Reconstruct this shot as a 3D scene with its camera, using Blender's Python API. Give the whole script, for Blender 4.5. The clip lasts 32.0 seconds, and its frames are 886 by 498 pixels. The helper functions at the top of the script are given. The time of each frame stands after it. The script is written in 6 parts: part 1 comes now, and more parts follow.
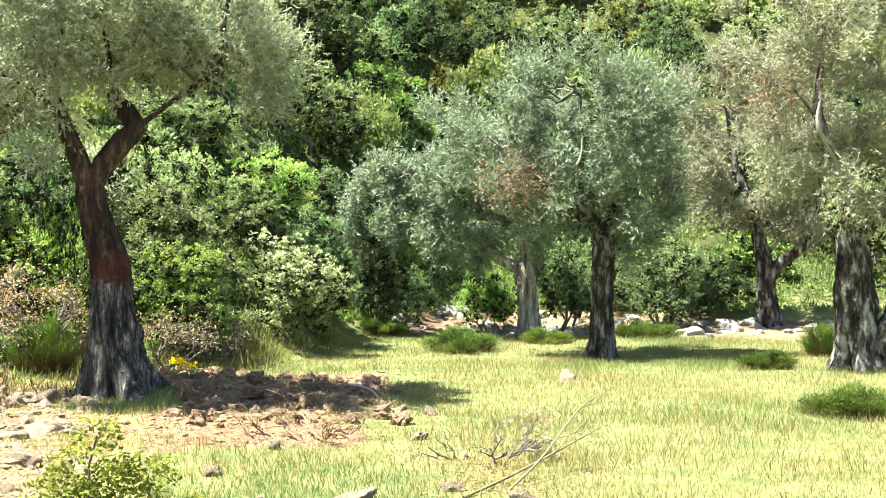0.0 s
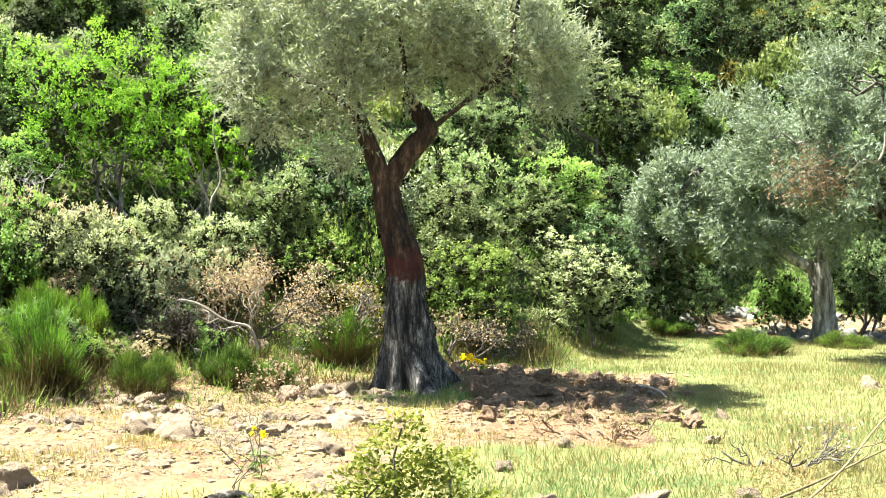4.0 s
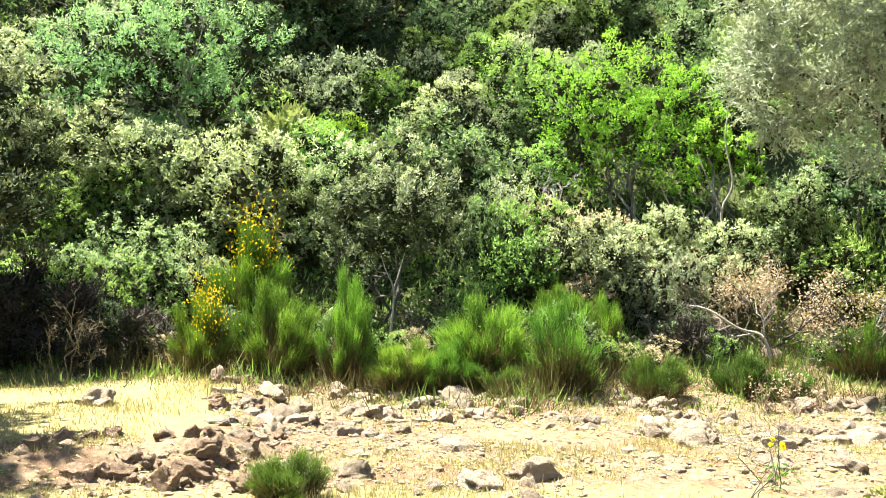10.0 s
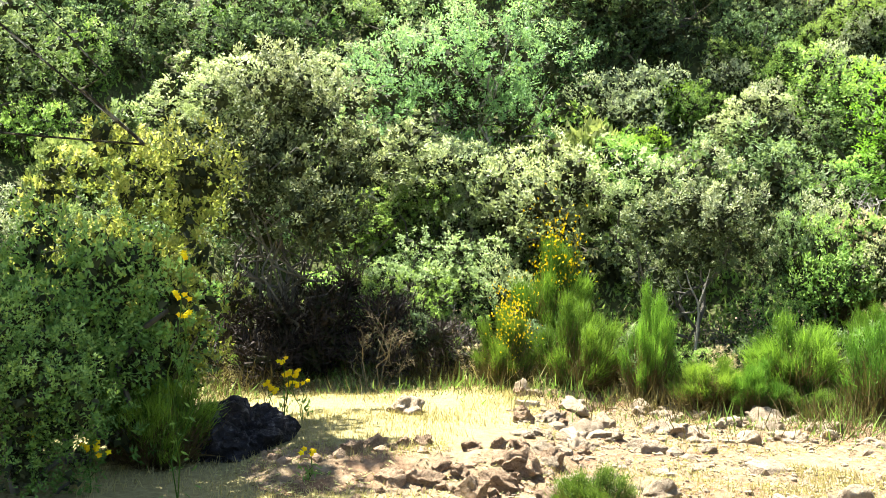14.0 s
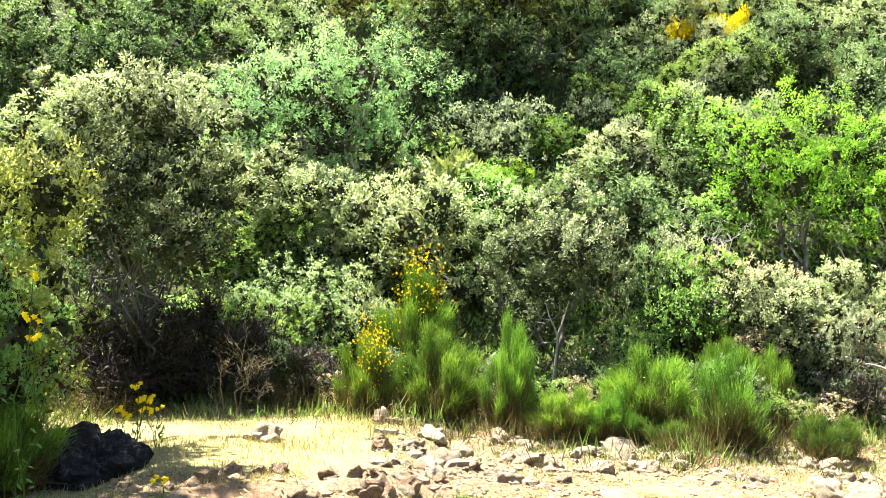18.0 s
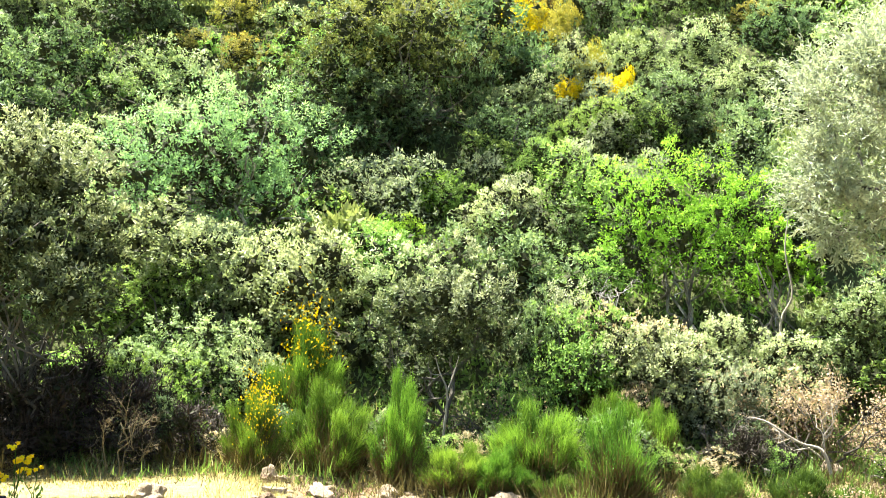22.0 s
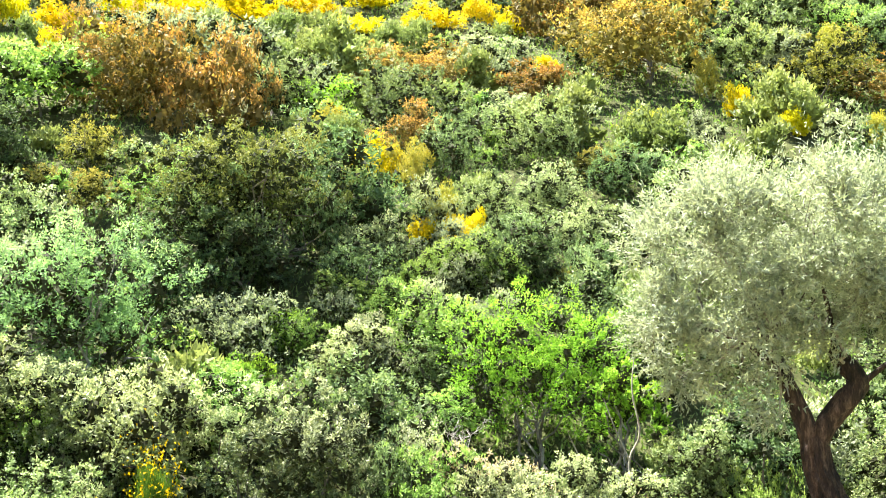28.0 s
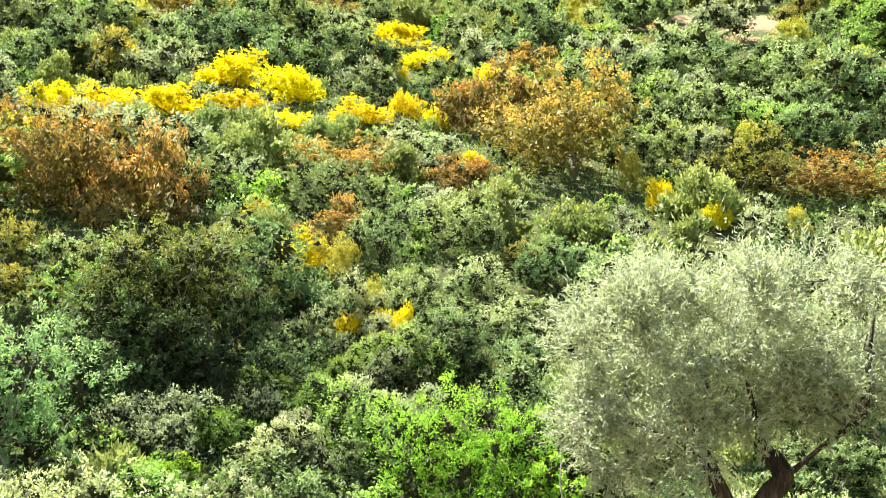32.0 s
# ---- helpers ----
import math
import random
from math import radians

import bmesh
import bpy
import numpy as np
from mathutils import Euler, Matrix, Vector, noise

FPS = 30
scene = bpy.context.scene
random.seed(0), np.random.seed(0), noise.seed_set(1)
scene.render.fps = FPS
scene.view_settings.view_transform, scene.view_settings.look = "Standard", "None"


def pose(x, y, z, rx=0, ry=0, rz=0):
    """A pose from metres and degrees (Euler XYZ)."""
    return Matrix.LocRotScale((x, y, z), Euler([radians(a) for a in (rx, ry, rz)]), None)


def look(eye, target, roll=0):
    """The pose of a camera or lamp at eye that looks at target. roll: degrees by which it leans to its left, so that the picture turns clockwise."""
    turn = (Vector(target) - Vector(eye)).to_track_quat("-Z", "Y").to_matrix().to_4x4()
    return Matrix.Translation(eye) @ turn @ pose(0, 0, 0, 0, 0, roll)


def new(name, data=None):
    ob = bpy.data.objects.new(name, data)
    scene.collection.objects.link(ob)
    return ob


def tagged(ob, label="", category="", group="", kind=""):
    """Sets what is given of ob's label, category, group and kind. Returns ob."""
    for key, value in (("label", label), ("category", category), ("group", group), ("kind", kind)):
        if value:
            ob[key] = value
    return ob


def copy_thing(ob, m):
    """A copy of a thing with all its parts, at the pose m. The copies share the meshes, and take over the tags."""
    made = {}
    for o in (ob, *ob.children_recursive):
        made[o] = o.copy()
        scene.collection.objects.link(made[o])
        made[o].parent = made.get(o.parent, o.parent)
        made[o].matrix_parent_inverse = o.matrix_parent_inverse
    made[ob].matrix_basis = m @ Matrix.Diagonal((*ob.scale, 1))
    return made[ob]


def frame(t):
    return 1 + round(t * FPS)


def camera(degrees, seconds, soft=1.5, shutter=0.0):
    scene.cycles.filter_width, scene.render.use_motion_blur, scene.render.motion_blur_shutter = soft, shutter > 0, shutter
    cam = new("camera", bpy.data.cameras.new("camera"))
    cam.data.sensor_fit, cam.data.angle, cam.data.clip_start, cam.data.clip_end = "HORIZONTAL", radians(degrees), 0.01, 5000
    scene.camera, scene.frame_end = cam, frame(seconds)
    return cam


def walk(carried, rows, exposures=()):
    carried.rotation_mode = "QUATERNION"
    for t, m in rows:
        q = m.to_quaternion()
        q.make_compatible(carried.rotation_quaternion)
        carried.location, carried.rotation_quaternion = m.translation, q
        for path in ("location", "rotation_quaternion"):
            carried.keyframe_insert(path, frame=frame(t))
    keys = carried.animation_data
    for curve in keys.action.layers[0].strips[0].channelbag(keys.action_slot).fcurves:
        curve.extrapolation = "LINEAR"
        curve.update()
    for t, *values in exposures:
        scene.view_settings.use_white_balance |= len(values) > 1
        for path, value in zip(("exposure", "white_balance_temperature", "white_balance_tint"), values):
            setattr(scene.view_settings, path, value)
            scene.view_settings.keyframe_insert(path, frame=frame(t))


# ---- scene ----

cam = camera(39.62, 32.0, soft=0.95)

EYE_HEIGHT, SWING, RAISE = 1.6, 0.270, 0.408


def held(turn, tilt, lean):
    """Camera held at arm's length by someone turning on the spot: degrees to the left, up, and lean."""
    a, b = radians(turn), radians(tilt)
    eye = Vector((-SWING * math.sin(a), SWING * math.cos(a), EYE_HEIGHT + RAISE * math.sin(b)))
    way = Vector((-math.sin(a) * math.cos(b), math.cos(a) * math.cos(b), math.sin(b)))
    return look(eye, eye + way, lean)


# seconds, turn to the left, tilt up, lean
PATH = [
    (0, 0.00, -0.00, -0.13),
    (0.5, 1.55, -0.06, -0.09),
    (1, 3.25, -0.10, -0.09),
    (1.5, 4.93, -0.14, -0.10),
    (2, 6.57, -0.16, -0.01),
    (2.5, 8.19, -0.15, -0.01),
    (4.5, 14.82, -0.00, 0.08),
    (5, 16.60, 0.03, 0.11),
    (5.5, 18.45, 0.06, 0.16),
    (6, 20.36, 0.04, 0.20),
    (6.5, 22.23, 0.05, 0.22),
    (7, 24.07, 0.04, 0.24),
    (7.5, 25.99, 0.05, 0.29),
    (8, 27.97, 0.07, 0.29),
    (8.5, 30.00, 0.08, 0.36),
    (9, 32.06, 0.10, 0.42),
    (9.5, 34.13, 0.11, 0.44),
    (10, 36.20, 0.14, 0.49),
    (10.5, 38.31, 0.18, 0.50),
    (11, 40.43, 0.23, 0.50),
    (11.5, 42.60, 0.28, 0.49),
    (12, 44.77, 0.32, 0.60),
    (12.5, 46.94, 0.34, 0.64),
    (13, 48.99, 0.37, 0.74),
    (13.5, 50.18, 0.50, 0.86),
    (15.5, 47.87, 1.47, 1.64),
    (16, 47.04, 1.67, 1.77),
    (16.5, 46.23, 1.81, 1.87),
    (17, 45.39, 1.91, 1.93),
    (17.5, 44.54, 1.99, 2.05),
    (18, 43.78, 2.06, 2.13),
    (18.5, 43.16, 2.12, 2.19),
    (19, 42.65, 2.14, 2.21),
    (19.5, 42.02, 2.21, 2.21),
    (20, 41.33, 2.44, 2.18),
    (20.5, 40.64, 2.84, 2.16),
    (21, 40.00, 3.39, 2.09),
    (21.5, 39.40, 4.06, 2.07),
    (22, 38.86, 4.74, 2.01),
    (22.5, 38.30, 5.42, 1.96),
    (23, 37.74, 6.08, 1.85),
    (23.5, 37.21, 6.70, 1.81),
    (24, 36.68, 7.25, 1.76),
    (24.5, 36.18, 7.73, 1.65),
    (26.5, 34.03, 9.58, 1.26),
    (27, 33.44, 10.12, 1.12),
    (27.5, 32.85, 10.68, 0.95),
    (28, 32.22, 11.29, 1.27),
    (28.5, 31.66, 11.80, 0.75),
    (29, 31.07, 12.35, 0.65),
    (29.5, 30.46, 12.90, 0.56),
    (30, 29.89, 13.43, 0.42),
    (30.5, 29.46, 13.95, 0.37),
    (31, 29.15, 14.43, 0.27),
    (31.5, 28.97, 14.99, 0.25),
    (32, 28.84, 15.66, 0.22),
]
walk(cam, [(t, held(a, b, c)) for t, a, b, c in PATH], exposures=[(0.0, 2.56, 6450, 3), (6.0, 2.55, 6450, 3), (13.0, 2.70, 6450, 3), (17.0, 2.82, 6550, 3), (22.0, 2.86, 6500, 3), (27.0, 2.9, 6550, 3), (32.0, 2.56, 6700, 3)])

# ---- light ----
SUN_TURN, SUN_HEIGHT = 98.0, 66.0   # degrees to the left of the first view, and above the horizon
world = bpy.data.worlds.new("sky")
scene.world = world
world.use_nodes = True
wn = world.node_tree
sky = wn.nodes.new("ShaderNodeTexSky")
sky.sky_type, sky.sun_disc = "NISHITA", False
sky.sun_elevation, sky.sun_rotation = radians(SUN_HEIGHT), radians(-SUN_TURN)
back = wn.nodes["Background"]
wn.links.new(sky.outputs[0], back.inputs[0])
back.inputs[1].default_value = 0.05
sun = new("sun", bpy.data.lights.new("sun", "SUN"))
sun.data.energy, sun.data.angle, sun.data.color = 5.0, radians(0.5), (1.0, 0.955, 0.88)
st, sh = radians(SUN_TURN), radians(SUN_HEIGHT)
sun.matrix_world = look((-50 * math.sin(st) * math.cos(sh), 50 * math.cos(st) * math.cos(sh), 50 * math.sin(sh)), (0, 0, 0))


# ---- materials ----
def node_material(name):
    m = bpy.data.materials.new(name)
    m.use_nodes = True
    m.node_tree.nodes.clear()
    return m, m.node_tree.nodes, m.node_tree.links


def noise_node(ns, ls, scale, detail=4.0, rough=0.6, coord="Object", stretch=None):
    tc = ns.new("ShaderNodeTexCoord")
    nz = ns.new("ShaderNodeTexNoise")
    nz.inputs["Scale"].default_value, nz.inputs["Detail"].default_value = scale, detail
    nz.inputs["Roughness"].default_value = rough
    if stretch:
        mp = ns.new("ShaderNodeMapping")
        mp.inputs["Scale"].default_value = stretch
        ls.new(tc.outputs[coord], mp.inputs[0])
        ls.new(mp.outputs[0], nz.inputs["Vector"])
    else:
        ls.new(tc.outputs[coord], nz.inputs["Vector"])
    return nz.outputs["Fac"]


def ramp_node(ns, ls, fac, stops):
    r = ns.new("ShaderNodeValToRGB")
    e = r.color_ramp.elements
    while len(e) < len(stops):
        e.new(0.5)
    for el, (p, c) in zip(e, stops):
        el.position, el.color = p, (*c, 1) if len(c) == 3 else c
    ls.new(fac, r.inputs[0])
    return r.outputs[0]


def mix_node(ns, ls, fac, a, b, blend="MIX"):
    m = ns.new("ShaderNodeMix")
    m.data_type, m.blend_type = "RGBA", blend
    for sock, v in ((m.inputs[0], fac), (m.inputs[6], a), (m.inputs[7], b)):
        if hasattr(v, "is_output"):
            ls.new(v, sock)
        else:
            sock.default_value = v if isinstance(v, (int, float)) else (*v, 1)
    return m.outputs[2]


def foliage(name, dark, light, young=None, glow=0.35, rough=0.5, spec=0.35, spread=0.25):
    """Leaf surface: tone varies from leaf to leaf and plant to plant; young growth and painted sunlit tips where the
    leaf mesh marks them.
    """
    m, ns, ls = node_material(name)
    geo = ns.new("ShaderNodeNewGeometry")
    span = ns.new("ShaderNodeMapRange")
    span.inputs[3].default_value, span.inputs[4].default_value = 0.4, 0.95
    ls.new(geo.outputs["Random Per Island"], span.inputs[0])
    tone = mix_node(ns, ls, span.outputs[0], dark, light)
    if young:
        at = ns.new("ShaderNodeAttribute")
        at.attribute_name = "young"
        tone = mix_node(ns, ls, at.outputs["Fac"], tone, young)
    info = ns.new("ShaderNodeObjectInfo")
    hs = ns.new("ShaderNodeHueSaturation")
    mr = ns.new("ShaderNodeMapRange")
    mr.inputs[3].default_value, mr.inputs[4].default_value = 1 - spread, 1 + spread
    ls.new(info.outputs["Random"], mr.inputs[0])
    ls.new(mr.outputs[0], hs.inputs["Value"])
    mh = ns.new("ShaderNodeMapRange")
    mh.inputs[3].default_value, mh.inputs[4].default_value = 0.485, 0.515
    fr = ns.new("ShaderNodeMath")
    fr.operation = "FRACT"
    mu = ns.new("ShaderNodeMath")
    mu.operation = "MULTIPLY"
    mu.inputs[1].default_value = 17.3
    ls.new(info.outputs["Random"], mu.inputs[0])
    ls.new(mu.outputs[0], fr.inputs[0])
    ls.new(fr.outputs[0], mh.inputs[0])
    ls.new(mh.outputs[0], hs.inputs["Hue"])
    ls.new(tone, hs.inputs["Color"])
    bs = ns.new("ShaderNodeBsdfPrincipled")
    ls.new(hs.outputs[0], bs.inputs["Base Color"])
    bs.inputs["Roughness"].default_value = rough
    bs.inputs["Specular IOR Level"].default_value = spec
    tr = ns.new("ShaderNodeBsdfTranslucent")
    warm = mix_node(ns, ls, 1.0, hs.outputs[0], (1.2, 1.25, 0.8), "MULTIPLY")
    ls.new(warm, tr.inputs[0])
    mx = ns.new("ShaderNodeMixShader")
    mx.inputs[0].default_value = glow
    ls.new(bs.outputs[0], mx.inputs[1])
    ls.new(tr.outputs[0], mx.inputs[2])
    out = ns.new("ShaderNodeOutputMaterial")
    ls.new(mx.outputs[0], out.inputs[0])
    return m


def plain(name, stops, scale, rough=0.85, bump=0.3, bump_scale=None, stretch=None, detail=6.0, vary=0.2):
    """Bark, wood, stone: a noise ramp with relief, and a slightly different tone on each object."""
    m, ns, ls = node_material(name)
    f = noise_node(ns, ls, scale, detail, 0.65, "Object", stretch)
    col = ramp_node(ns, ls, f, stops)
    info = ns.new("ShaderNodeObjectInfo")
    mr = ns.new("ShaderNodeMapRange")
    mr.inputs[3].default_value, mr.inputs[4].default_value = 1 - vary, 1 + vary
    ls.new(info.outputs["Random"], mr.inputs[0])
    hs = ns.new("ShaderNodeHueSaturation")
    ls.new(mr.outputs[0], hs.inputs["Value"])
    ls.new(col, hs.inputs["Color"])
    bs = ns.new("ShaderNodeBsdfPrincipled")
    ls.new(hs.outputs[0], bs.inputs["Base Color"])
    bs.inputs["Roughness"].default_value = rough
    bs.inputs["Specular IOR Level"].default_value = 0.25
    f2 = noise_node(ns, ls, bump_scale or scale * 3, 6.0, 0.7, "Object", stretch)
    bp = ns.new("ShaderNodeBump")
    bp.inputs["Strength"].default_value, bp.inputs["Distance"].default_value = bump, 0.05
    ls.new(f2, bp.inputs["Height"])
    ls.new(bp.outputs[0], bs.inputs["Normal"])
    out = ns.new("ShaderNodeOutputMaterial")
    ls.new(bs.outputs[0], out.inputs[0])
    return m


M = {
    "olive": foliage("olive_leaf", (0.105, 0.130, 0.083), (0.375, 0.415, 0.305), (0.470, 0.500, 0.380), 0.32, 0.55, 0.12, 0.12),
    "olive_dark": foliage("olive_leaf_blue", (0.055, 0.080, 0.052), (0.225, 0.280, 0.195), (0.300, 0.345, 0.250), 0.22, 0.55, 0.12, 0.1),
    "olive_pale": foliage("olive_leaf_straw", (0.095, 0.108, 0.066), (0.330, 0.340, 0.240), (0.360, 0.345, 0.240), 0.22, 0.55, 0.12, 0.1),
    # dark first tone and bright third tone carry shaded depths and sunlit tips
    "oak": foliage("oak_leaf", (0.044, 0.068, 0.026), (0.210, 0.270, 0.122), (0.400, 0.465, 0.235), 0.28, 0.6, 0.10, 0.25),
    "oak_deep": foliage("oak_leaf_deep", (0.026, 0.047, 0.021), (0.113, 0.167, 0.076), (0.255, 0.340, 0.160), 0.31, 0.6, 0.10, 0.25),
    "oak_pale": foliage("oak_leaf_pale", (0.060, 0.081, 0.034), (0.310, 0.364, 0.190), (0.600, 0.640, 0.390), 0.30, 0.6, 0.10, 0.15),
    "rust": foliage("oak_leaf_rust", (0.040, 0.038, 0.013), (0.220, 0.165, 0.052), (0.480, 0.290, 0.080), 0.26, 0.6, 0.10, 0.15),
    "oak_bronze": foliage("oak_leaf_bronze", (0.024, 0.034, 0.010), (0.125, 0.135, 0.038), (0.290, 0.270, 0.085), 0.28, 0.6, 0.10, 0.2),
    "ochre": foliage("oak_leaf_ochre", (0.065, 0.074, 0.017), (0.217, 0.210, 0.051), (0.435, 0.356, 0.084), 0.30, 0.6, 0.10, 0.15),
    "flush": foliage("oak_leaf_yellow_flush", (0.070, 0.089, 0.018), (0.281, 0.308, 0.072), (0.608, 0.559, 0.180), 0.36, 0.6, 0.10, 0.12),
    # oak leaf darkened for the crown's own shade, pale on its lit top
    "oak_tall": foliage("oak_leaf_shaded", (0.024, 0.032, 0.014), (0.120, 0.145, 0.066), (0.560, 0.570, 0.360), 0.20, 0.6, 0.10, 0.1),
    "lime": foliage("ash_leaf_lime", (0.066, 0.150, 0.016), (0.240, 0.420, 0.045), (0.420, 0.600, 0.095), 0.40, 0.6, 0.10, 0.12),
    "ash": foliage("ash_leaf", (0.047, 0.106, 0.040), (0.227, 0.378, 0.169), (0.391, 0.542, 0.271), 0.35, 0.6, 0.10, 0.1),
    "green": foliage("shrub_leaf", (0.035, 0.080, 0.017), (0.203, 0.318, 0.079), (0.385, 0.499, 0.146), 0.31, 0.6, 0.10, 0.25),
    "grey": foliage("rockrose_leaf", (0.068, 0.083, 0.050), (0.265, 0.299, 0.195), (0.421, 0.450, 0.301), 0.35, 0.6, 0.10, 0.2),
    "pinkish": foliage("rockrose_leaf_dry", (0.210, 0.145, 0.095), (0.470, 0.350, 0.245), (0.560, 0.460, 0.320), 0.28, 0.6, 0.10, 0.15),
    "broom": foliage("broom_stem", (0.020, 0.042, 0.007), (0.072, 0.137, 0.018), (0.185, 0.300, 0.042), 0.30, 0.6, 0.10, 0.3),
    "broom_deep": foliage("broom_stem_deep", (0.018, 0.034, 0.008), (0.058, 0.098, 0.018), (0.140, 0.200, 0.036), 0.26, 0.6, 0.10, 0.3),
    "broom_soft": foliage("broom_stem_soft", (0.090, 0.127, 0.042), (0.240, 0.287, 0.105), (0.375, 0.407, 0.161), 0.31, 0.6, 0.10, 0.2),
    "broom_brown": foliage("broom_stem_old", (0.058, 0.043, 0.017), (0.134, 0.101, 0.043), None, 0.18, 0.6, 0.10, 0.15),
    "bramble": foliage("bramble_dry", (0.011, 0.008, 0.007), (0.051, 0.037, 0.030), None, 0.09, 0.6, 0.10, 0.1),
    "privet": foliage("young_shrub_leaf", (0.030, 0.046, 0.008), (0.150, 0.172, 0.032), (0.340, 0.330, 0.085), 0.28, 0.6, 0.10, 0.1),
    "grass_dry": foliage("dry_grass", (0.270, 0.225, 0.090), (0.420, 0.370, 0.170), None, 0.25, 0.6, 0.10, 0.05),
    "grass": foliage("meadow_grass", (0.150, 0.155, 0.054), (0.305, 0.268, 0.115), None, 0.26, 0.6, 0.10, 0.05),
    "grass_green": foliage("lush_grass", (0.095, 0.160, 0.052), (0.190, 0.270, 0.095), None, 0.26, 0.6, 0.10, 0.05),
    "yellow": foliage("broom_bloom", (0.324, 0.306, 0.018), (0.765, 0.612, 0.011), (0.810, 0.657, 0.012), 0.26, 0.6, 0.1, 0.06),
    "straw": foliage("broom_bloom_fading", (0.235, 0.244, 0.042), (0.403, 0.378, 0.072), (0.521, 0.454, 0.060), 0.26, 0.6, 0.1, 0.1),
    "petal": foliage("flower_yellow", (0.630, 0.437, 0.006), (0.756, 0.554, 0.006), None, 0.26, 0.6, 0.1, 0.05),
    "withered": foliage("withered_leaf", (0.144, 0.086, 0.039), (0.331, 0.218, 0.114), None, 0.26, 0.6, 0.2, 0.1),
    # near-black inner foliage: shade of the crown gaps put into the leaf colour
    "inner": foliage("inner_leaves_gap_shade", (0.016, 0.018, 0.009), (0.040, 0.044, 0.021), None, 0.05, 0.7, 0.05, 0.1),
    "bark": plain("bark_grey", [(0.38, (0.009, 0.007, 0.006)), (0.50, (0.055, 0.046, 0.038)), (0.62, (0.300, 0.280, 0.255))], 9, 0.9, 1.0, 24, (1, 1, 0.35)),
    "bark_pale": plain("bark_pale", [(0.36, (0.060, 0.050, 0.042)), (0.5, (0.220, 0.200, 0.175)), (0.68, (0.480, 0.455, 0.415))], 12, 0.9, 0.8, 24, (1, 1, 0.2)),
    "twig": plain("twig_grey", [(0.3, (0.060, 0.051, 0.042)), (0.7, (0.156, 0.138, 0.114))], 12, 0.9, 0.3),
    "pale_stem": plain("pale_stem", [(0.3, (0.144, 0.120, 0.090)), (0.7, (0.336, 0.306, 0.258))], 12, 0.9, 0.4, None, (1, 1, 0.4)),
    "deadwood": plain("dead_wood_pale", [(0.3, (0.250, 0.205, 0.155)), (0.7, (0.440, 0.385, 0.315))], 12, 0.9, 0.4, None, (1, 1, 0.4)),
    "stick": plain("peeled_stick", [(0.3, (0.120, 0.090, 0.048)), (0.7, (0.228, 0.180, 0.102))], 14, 0.8, 0.3),
    "stone": plain("field_stone", [(0.25, (0.215, 0.155, 0.102)), (0.5, (0.330, 0.250, 0.172)), (0.8, (0.440, 0.365, 0.270))], 5, 0.95, 0.9, 26, None, 8.0, 0.3),
    "stone_grey": plain("river_stone", [(0.25, (0.165, 0.150, 0.128)), (0.55, (0.260, 0.245, 0.215)), (0.8, (0.340, 0.325, 0.295))], 6, 0.9, 0.5, 20),
    "clod": plain("earth_clod", [(0.25, (0.150, 0.092, 0.056)), (0.5, (0.280, 0.185, 0.116)), (0.8, (0.390, 0.290, 0.195))], 10, 0.95, 0.9, 30),
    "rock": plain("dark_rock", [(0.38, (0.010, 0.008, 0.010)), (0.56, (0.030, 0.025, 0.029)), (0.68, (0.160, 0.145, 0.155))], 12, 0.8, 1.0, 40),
}


